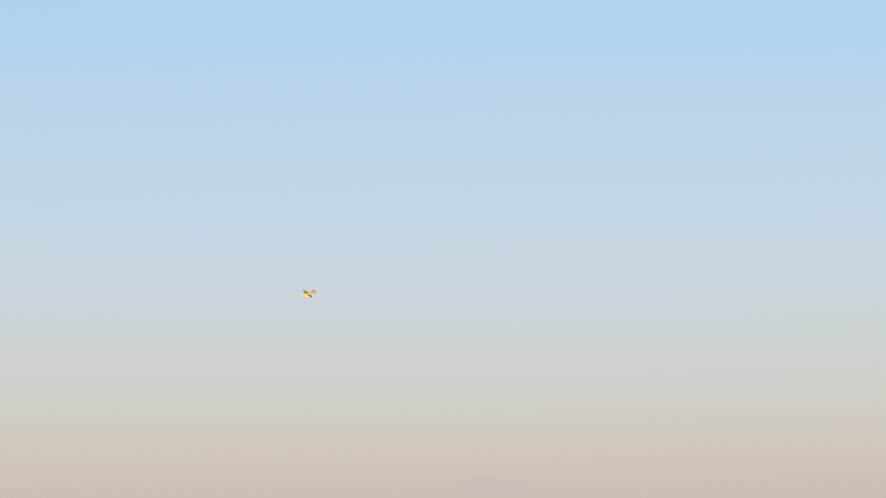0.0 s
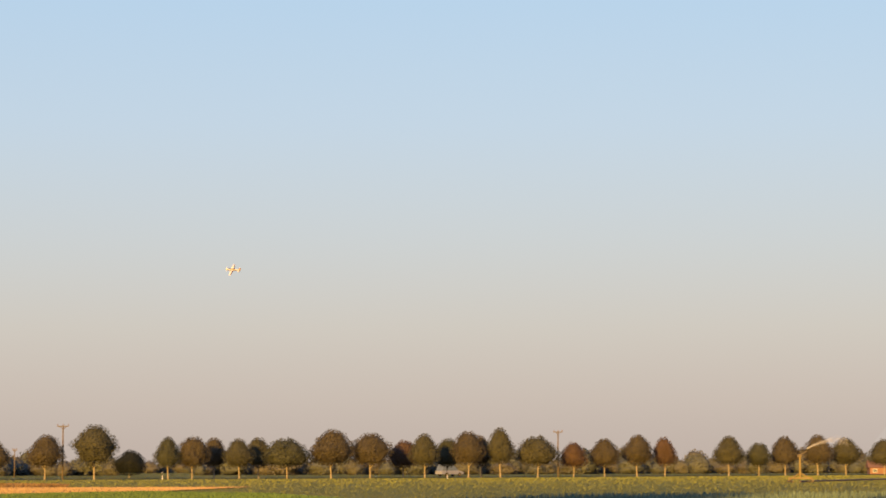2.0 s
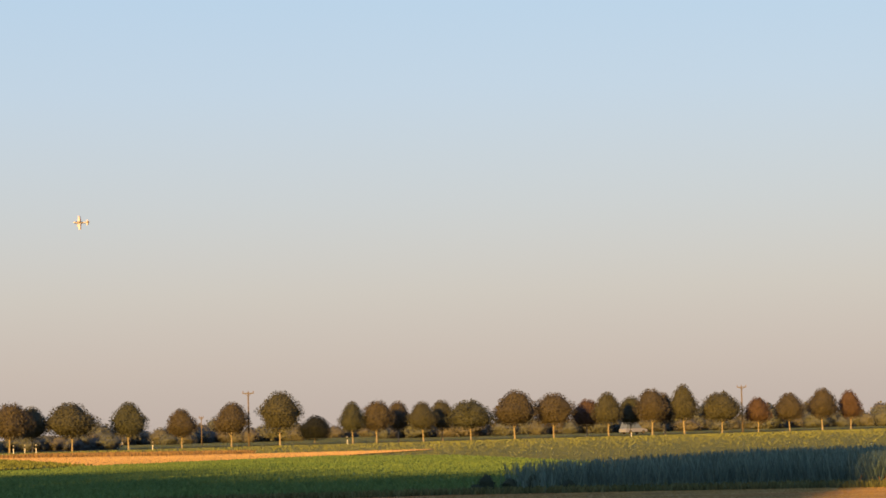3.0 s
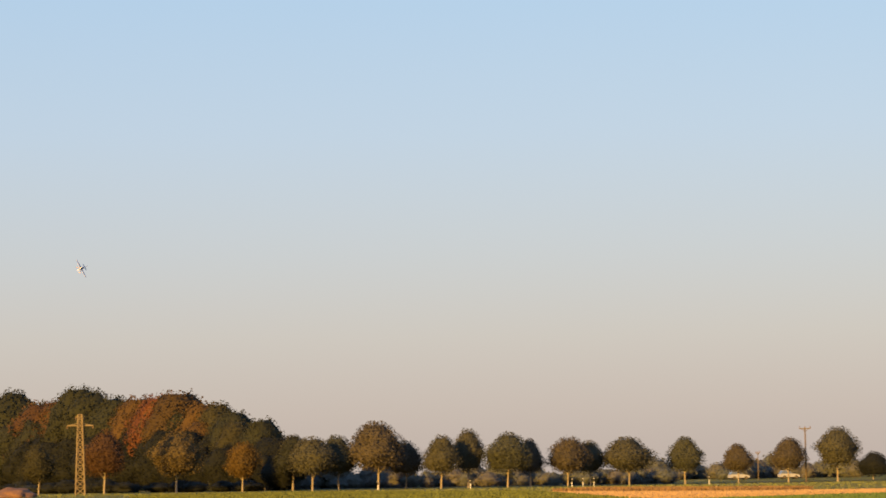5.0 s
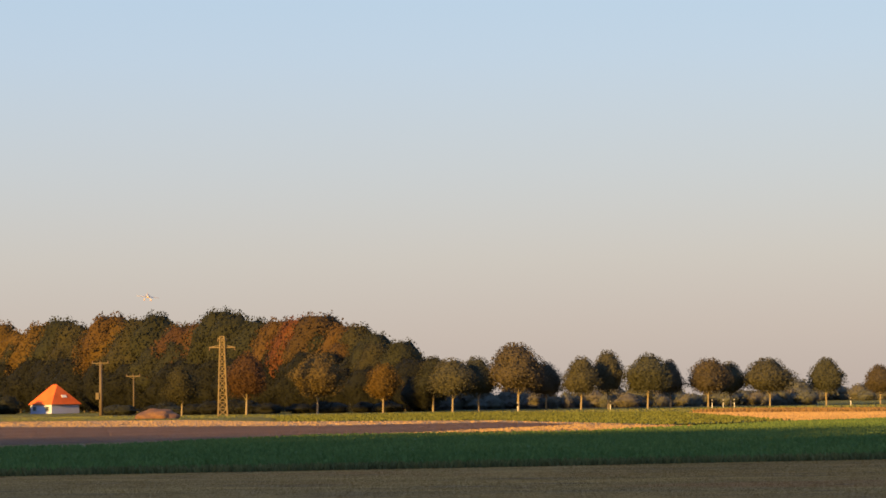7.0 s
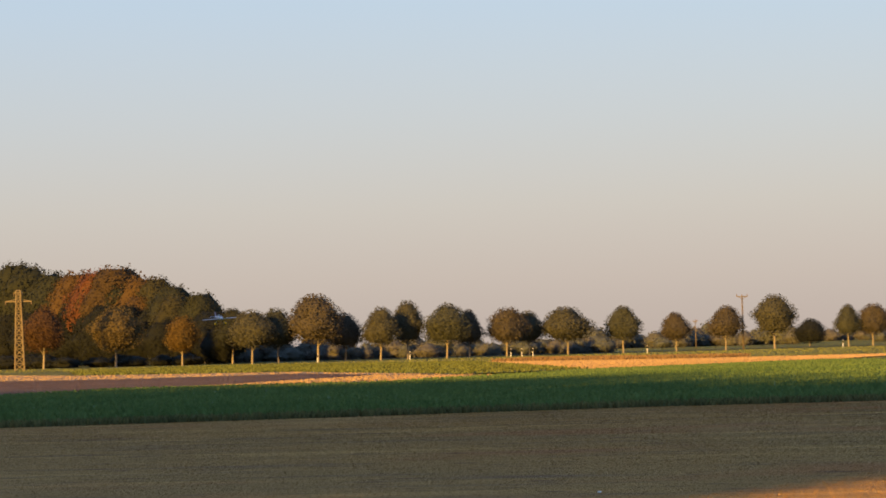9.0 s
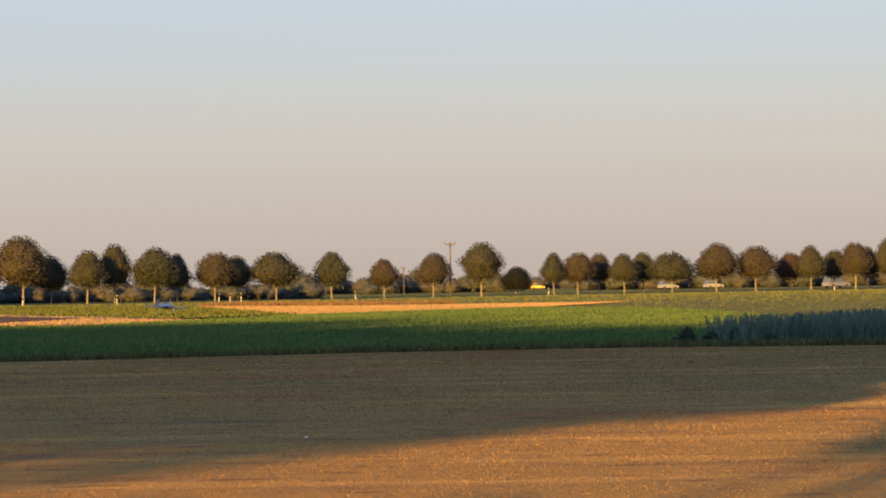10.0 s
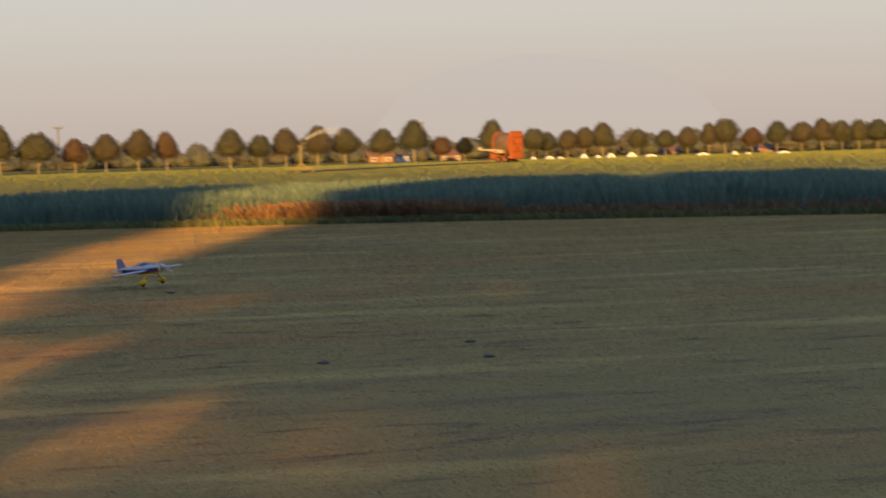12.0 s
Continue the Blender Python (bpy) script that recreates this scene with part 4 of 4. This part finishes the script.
for k in range(1500):
    u = jr.uniform(0, 1) ** 1.8
    d = 0.75 + 4.2 * u
    z = 3.1 + 0.62 * d * (1 - u * 0.62) - 0.2
    sp = 0.03 + 0.30 * u
    c = Vector((d + jr.normal(0, sp * 0.6), jr.normal(0, sp), z + jr.normal(0, sp * 0.7)))
    n = Vector(jr.normal(0, 1, 3)).normalized()
    t = n.orthogonal().normalized() * jr.uniform(0.012, 0.03)
    b = n.cross(t)
    i = len(vs)
    vs += [tuple(c - t), tuple(c + b), tuple(c + t), tuple(c - b), tuple(c + n * 0.03)]
    fs += [(i, i + 1, i + 4), (i + 1, i + 2, i + 4), (i + 2, i + 3, i + 4), (i + 3, i, i + 4)]
me = bpy.data.meshes.new("water_jet")
me.from_pydata(vs, [], fs)
me.materials.append(M_SPRAY)
jet = tagged(new("water_jet", me), "white arc of spraying irrigation water", "water jet", kind="stuff")


# white delineator posts at the roadside
for k, bearing in enumerate((7.0, 6.75, 6.5, 3.9, -0.5, -6.95, 9.3, 11.4)):
    r = 322 - 2.4 * bearing
    p = thing("roadside_post", "small white plastic roadside post", "post", (-r * math.sin(radians(bearing)), r * math.cos(radians(bearing)), 0), 0, "roadside posts")
    bm = bmesh.new()
    loft(bm, [[(x * w, y * w, z) for x, y in ((-0.045, -0.04), (0.045, -0.04), (0.04, 0.04), (-0.04, 0.04))] for z, w in ((-0.1, 1), (0.9, 1), (1.0, 0.7))])
    part("shaft", bm, M_WHITEWALL, p)
    bm = bmesh.new()
    box(bm, (0.1, 0.09, 0.3), (0, 0, 0.75))
    part("reflector_band", bm, M_RUBBER, p, "black band")


# ---- cars on the road ----
def car(paint, label, tall=1.45, length=4.2):
    c = thing("car", label, "car", (0, 0, 0), 0, "cars on the road")
    L, W = length, 1.75
    bm = bmesh.new()
    prof = [(-L / 2, 0.35), (-L / 2, 0.85), (-L / 2 + 0.15, 0.95), (L / 2 - 1.1, 0.95), (L / 2 - 0.1, 0.75), (L / 2, 0.6), (L / 2, 0.35)]
    loft(bm, [[(x, y, z) for x, z in prof] for y in (-W / 2, W / 2)])
    part("body", bm, paint, c)
    bm = bmesh.new()
    prof = [(-L / 2 + 0.1, 0.94), (-L / 2 + 0.45, tall), (L / 2 - 2.0, tall), (L / 2 - 1.15, 0.94)]
    loft(bm, [[(x, y * (1 if z < 1 else 0.86), z) for x, z in prof] for y in (-W / 2 + 0.06, W / 2 - 0.06)])
    cab = part("cabin", bm, M_GLASS, c)
    bm = bmesh.new()
    box(bm, (L - 2.5, W * 0.8, 0.07), (-0.77, 0, tall + 0.02), bevel=0.02)
    part("roof", bm, paint, cab)
    for x in (-L * 0.3, L * 0.31):
        for s in (-1, 1):
            bm = bmesh.new()
            tube(bm, (x, s * (W / 2 - 0.18), 0.32), (x, s * (W / 2 + 0.02), 0.32), 0.32, 0.32, 16)
            wheel = part("wheel", bm, M_RUBBER, c)
            bm = bmesh.new()
            tube(bm, (x, s * (W / 2 - 0.1), 0.32), (x, s * (W / 2 + 0.04), 0.32), 0.19, 0.19, 10)
            part("rim", bm, M_STEEL, wheel)
    return c


car_a = car(M_CARWHITE, "white car driving along the road behind the avenue", 1.6, 3.6)
car_b = car(M_CARWHITE, "pale silver car driving along the road behind the avenue", 1.5, 3.6)
car_c = car(M_CARYELLOW, "yellow car driving along the road behind the avenue", 1.5, 3.6)
car_d = car(M_CARBLUE, "blue-grey van parked behind the avenue", 1.9, 4.6)
car_d.matrix_basis = pose(49.6, 404, 0.07, 0, 0, 35)

# ---- the model aeroplane: nose along +y, right wing along +x ----
plane = thing("model_aeroplane", "white and yellow radio-controlled model aeroplane flying with yellow wheel spats", "model aeroplane")


def oval(y, w, h, zc, n=16, p=2.6):
    out = []
    for k in range(n):
        a = 2 * math.pi * k / n
        c, s = math.cos(a), math.sin(a)
        out.append((math.copysign(abs(c) ** (2 / p), c) * w / 2, y, zc + math.copysign(abs(s) ** (2 / p), s) * h / 2))
    return out


FUS = ((0.4, 0.092, 0.082, 0.0), (0.37, 0.115, 0.107, 0.0), (0.25, 0.124, 0.123, 0.0), (0.1, 0.12, 0.135, -0.003), (-0.1, 0.101, 0.127, 0.002), (-0.3, 0.069, 0.094, 0.012), (-0.46, 0.041, 0.066, 0.02), (-0.55, 0.018, 0.049, 0.022))
bm = bmesh.new()
loft(bm, [oval(*f) for f in FUS])
smooth(part("fuselage", bm, M_WHITEFOAM, plane))
# yellow belly, a thin shell round the lower half
bm = bmesh.new()
rings = []
for y, w, h, zc in FUS[:-1]:
    ring = [p for p in oval(y, w + 0.006, h + 0.006, zc, 24) if p[2] <= zc - 0.036 * (h / 0.15)]
    ring.sort(key=lambda p: p[0])
    rings.append(ring)
k = min(len(r) for r in rings)
rows_v = [[bm.verts.new(p) for p in r[:k]] for r in rings]
for a, b in zip(rows_v, rows_v[1:]):
    for i in range(k - 1):
        bm.faces.new((a[i], a[i + 1], b[i + 1], b[i]))
bmesh.ops.recalc_face_normals(bm, faces=bm.faces)
smooth(part("belly_panel", bm, M_YELLOWFOAM, plane, "yellow painted belly"))
for s in (-1, 1):
    bm = bmesh.new()
    stripe = [(s * (w / 2 + 0.002), y, zc - 0.018) for y, w, h, zc in FUS[1:-1]]
    lo = [bm.verts.new((x, y, z - 0.026)) for x, y, z in stripe]
    hi = [bm.verts.new((x, y, z + 0.026)) for x, y, z in stripe]
    for i in range(len(lo) - 1):
        bm.faces.new((lo[i], lo[i + 1], hi[i + 1], hi[i]))
    r = bmesh.ops.extrude_face_region(bm, geom=bm.faces[:])
    bmesh.ops.translate(bm, verts=[v for v in r["geom"] if isinstance(v, bmesh.types.BMVert)], vec=(s * 0.003, 0, 0))
    bmesh.ops.recalc_face_normals(bm, faces=bm.faces)
    part("side_stripe", bm, M_DARKTRIM, plane, "dark blue side stripe")
bm = bmesh.new()
loft(bm, [oval(y, w, h, 0.058, 12) for y, w, h in ((0.13, 0.02, 0.01), (0.08, 0.075, 0.06), (0.0, 0.085, 0.085), (-0.08, 0.07, 0.07), (-0.16, 0.02, 0.02))])
smooth(part("canopy", bm, M_CANOPY, plane, "smoked dark canopy"))


bm = bmesh.new()
loft(bm, [[(x, y, z + d) for x, d in ((-0.036, 0), (0.036, 0), (0.03, 0.008), (-0.03, 0.008))] for y, z in ((0.33, 0.052), (0.25, 0.058), (0.12, 0.066), (-0.06, 0.064), (-0.2, 0.055))])
part("cowl_stripe", bm, M_DARKTRIM, plane, "dark violet stripe on the upper deck")


def aerofoil(x, chord, lead, z, thick):
    pts = []
    for u, t in ((0, 0), (0.08, 0.6), (0.3, 1), (0.65, 0.62), (1, 0.06)):
        pts.append((x, lead - u * chord, z + t * thick / 2))
    for u, t in ((1, -0.06), (0.65, -0.62), (0.3, -1), (0.08, -0.6)):
        pts.append((x, lead - u * chord, z + t * thick / 2))
    return pts


for s in (-1, 1):
    bm = bmesh.new()
    loft(bm, [aerofoil(s * x, c, l, -0.02, t) for x, c, l, t in ((0.0, 0.235, 0.16, 0.036), (0.30, 0.19, 0.14, 0.028), (0.53, 0.14, 0.115, 0.018), (0.55, 0.11, 0.10, 0.01))])
    wing = smooth(part("wing", bm, M_WHITEFOAM, plane))
    bm = bmesh.new()
    loft(bm, [aerofoil(s * x, c, l, -0.02, 0.022) for x, c, l in ((0.09, 0.085, -0.0), (0.52, 0.06, 0.032))])
    part("aileron", bm, M_DARKTRIM, wing, "dark blue trailing band")
    bm = bmesh.new()
    loft(bm, [aerofoil(s * x, c, l, 0.03, t) for x, c, l, t in ((0.0, 0.17, -0.38, 0.014), (0.19, 0.13, -0.41, 0.01), (0.205, 0.10, -0.42, 0.006))])
    tail = part("tailplane", bm, M_WHITEFOAM, plane)
    bm = bmesh.new()
    loft(bm, [aerofoil(s * x, c, l, 0.03, 0.012) for x, c, l in ((0.03, 0.085, -0.475), (0.19, 0.065, -0.48))])
    part("elevator", bm, M_DARKTRIM, tail, "dark blue elevator")
bm = bmesh.new()
loft(bm, [[(x, y, z) for x, y in ((-t, f), (t, f), (t, b), (-t, b))] for z, f, b, t in ((0.03, -0.38, -0.50, 0.009), (0.11, -0.44, -0.51, 0.006), (0.175, -0.475, -0.515, 0.004))])
part("fin", bm, M_FIN, plane, "grey-violet fin")
bm = bmesh.new()
loft(bm, [[(x, y, z) for x, y in ((-t, f), (t, f), (t, b), (-t, b))] for z, f, b, t in ((0.0, -0.505, -0.58, 0.008), (0.11, -0.513, -0.60, 0.006), (0.18, -0.518, -0.59, 0.004))])
part("rudder", bm, M_FIN, plane, "grey-violet rudder")
for s in (-1, 1):
    bm = bmesh.new()
    loft(bm, [[(s * x, 0.13 + dy, z + dz) for dy, dz in ((-0.02, 0), (0.02, 0), (0.02, 0.006), (-0.02, 0.006))] for x, z in ((0.03, -0.06), (0.10, -0.085), (0.155, -0.155))])
    gear = part("landing_gear_leg", bm, M_YELLOWFOAM, plane)
    bm = bmesh.new()
    loft(bm, [[(s * 0.162 + c * w, y, -0.168 + d * h) for c, d in ((math.cos(a * math.pi / 5), math.sin(a * math.pi / 5)) for a in range(10))] for y, w, h in ((0.21, 0.006, 0.008), (0.18, 0.022, 0.03), (0.13, 0.026, 0.036), (0.05, 0.014, 0.02), (0.02, 0.004, 0.006))])
    spat = smooth(part("wheel_spat", bm, M_YELLOWFOAM, gear))
    bm = bmesh.new()
    tube(bm, (s * 0.148, 0.14, -0.19), (s * 0.176, 0.14, -0.19), 0.03, 0.03, 14)
    part("wheel", bm, M_RUBBER, gear)
bm = bmesh.new()
tube(bm, (0, -0.50, -0.01), (0, -0.55, -0.05), 0.004, 0.004, 6)
tube(bm, (-0.006, -0.555, -0.052), (0.006, -0.555, -0.052), 0.014, 0.014, 10)
part("tail_wheel", bm, M_RUBBER, plane)
bm = bmesh.new()
loft(bm, [oval(y, d, d, 0, 14, 2) for y, d in ((0.0, 0.075), (0.03, 0.066), (0.06, 0.04), (0.075, 0.01))])
prop = smooth(part("spinner", bm, M_WHITEFOAM, plane))
prop.location = (0, 0.405, 0)
bm = bmesh.new()
for s in (-1, 1):
    loft(bm, [[(u * c + w * 0.0, 0.02 + q * 0.012 * k, s * z) for u, q in ((-1, -1), (1, 1), (1, 1.25), (-1, -0.75))] for z, c, k in ((0.02, 0.009, 1), (0.08, 0.015, 0.8), (0.14, 0.011, 0.5), (0.165, 0.004, 0.3))])
part("propeller_blade", bm, M_CHALK, prop, "pale blurred propeller")

# small white marker stones on the strip
for k, (x, y) in enumerate(((-2.4, 27.0),)):
    bm = bmesh.new()
    bmesh.ops.create_icosphere(bm, subdivisions=2, radius=0.018)
    for v in bm.verts:
        v.co = Vector((v.co.x * 1.3, v.co.y, v.co.z * 0.6)) * (1 + 0.2 * noise.noise(v.co * 30))
    ob = tagged(new("marker_stone", mesh_of("marker_stone", bm, M_CHALK)), "small pale stone lying on the mown strip", "stone", "stones on the strip")
    ob.location = (x, y, 0.03)


# dark soil clods on the strip
for k, (x, y) in enumerate(((3.25, 50.3), (6.9, 20.4), (6.5, 18.8), (6.35, 30.2), (5.2, 19.0))):
    bm = bmesh.new()
    bmesh.ops.create_icosphere(bm, subdivisions=2, radius=0.034)
    for v in bm.verts:
        v.co = Vector((v.co.x * 1.5, v.co.y, v.co.z * 0.5)) * (1 + 0.3 * noise.noise(v.co * 20 + Vector((k, 0, 0))))
    ob = tagged(new("soil_clod", mesh_of("soil_clod", bm, M_POLE)), "small dark soil clod on the mown strip", "soil clod", "clods on the strip")
    ob.location = (x, y, 0.03)


# ---- what moves ----
# seconds, place, compass turn of the nose (0 is away, 90 is left), climb, bank to the right
FLIGHT = (
    (0, 43.42, 148.79, 19.12, 45, -6, 20),
    (0.5, 35.09, 153.03, 17.97, 55, -8, 9),
    (1, 25.96, 155.85, 15.28, 68, -6, -14),
    (1.5, 16.32, 159.17, 13.91, 58, 0, -33),
    (2, 5.81, 161.9, 14.32, 70, 6, -46),
    (2.5, -4.85, 161.93, 14.95, 89, 2, -57),
    (3, -15.19, 159.28, 15.25, 102, 1, -62),
    (3.9, -31.0, 146.5, 14.9, 135, -2, -70),
    (4.8, -40.6, 131.89, 13.75, 174, -8, -66),
    (5, -42.16, 129.3, 13.01, 181, -10, -64),
    (5.5, -45.31, 126.11, 11.47, 190, -12, -46),
    (6, -46.36, 123.59, 9.64, 198, -10, -28),
    (6.5, -44.5, 118.95, 7.88, 202, -6, -14),
    (7.5, -33.5, 99.5, 5.6, 203, -4, -3),
    (8.5, -22.69, 80.88, 3.81, 204, -3, 0),
    (9, -17.89, 73.86, 2.64, 206, -3, 3.4),
    (9.5, -12.72, 65.78, 1.62, 208, -2, 0.4),
    (10, -8.28, 57.41, 1.25, 209, 0, -3.6),
    (10.5, -4.14, 48.83, 1.16, 209, 1, -6),
    (11, -0.28, 41.5, 0.83, 212, 2, 0.7),
    (11.2, 1.05, 38.79, 0.57, 211, 2, 3),
    (11.4, 2.32, 36.13, 0.61, 210, 3, 7),
    (11.5, 3.02, 35.07, 0.59, 209, 3, 8.4),
    (11.6, 3.8, 33.89, 0.54, 207, 3, 8.4),
    (11.7, 4.39, 32.91, 0.48, 206, 4, 8),
    (11.8, 4.92, 32.43, 0.39, 205, 4, 7),
    (11.9, 5.59, 32.02, 0.26, 205, 5, 6),
    (12, 6.33, 31.67, 0.26, 205, 5, 5.4),)


def motions():
    plane.scale = (0.96, 0.96, 0.96)
    walk(plane, [(t, pose(x, y, z) @ pose(0, 0, 0, 0, 0, yaw) @ pose(0, 0, 0, climb) @ pose(0, 0, 0, 0, bank)) for t, x, y, z, yaw, climb, bank in FLIGHT])
    walk(prop, [(k * 0.1, pose(0, 0.405, 0, 0, 83 * k, 0)) for k in range(121)])
    walk(car_a, [(t, pose(32 + 10.5 * (t - 10.5), 478 + 4 * (t - 10.5), 0.01, 0, 0, 21)) for t in (0.0, 6.0, 12.0)])
    walk(car_b, [(t, pose(40.8 + 10.5 * (t - 10.5), 481 + 4 * (t - 10.5), 0.01, 0, 0, 21)) for t in (0.0, 6.0, 12.0)])
    walk(car_c, [(t, pose(x * 1.45, 640, 0.01, 0, 0, 0)) for t, x in ((0.0, -58), (5.5, -26.6), (9.6, 0.6), (10.4, 3.2), (12.0, 8.0))])
    walk(jet, [(t, pose(65.1, 244.5, 0, 0, 0, a)) for t, a in ((0.0, 10), (1.5, 5), (6.0, -20), (11.8, -50), (12.0, -52))])


motions()
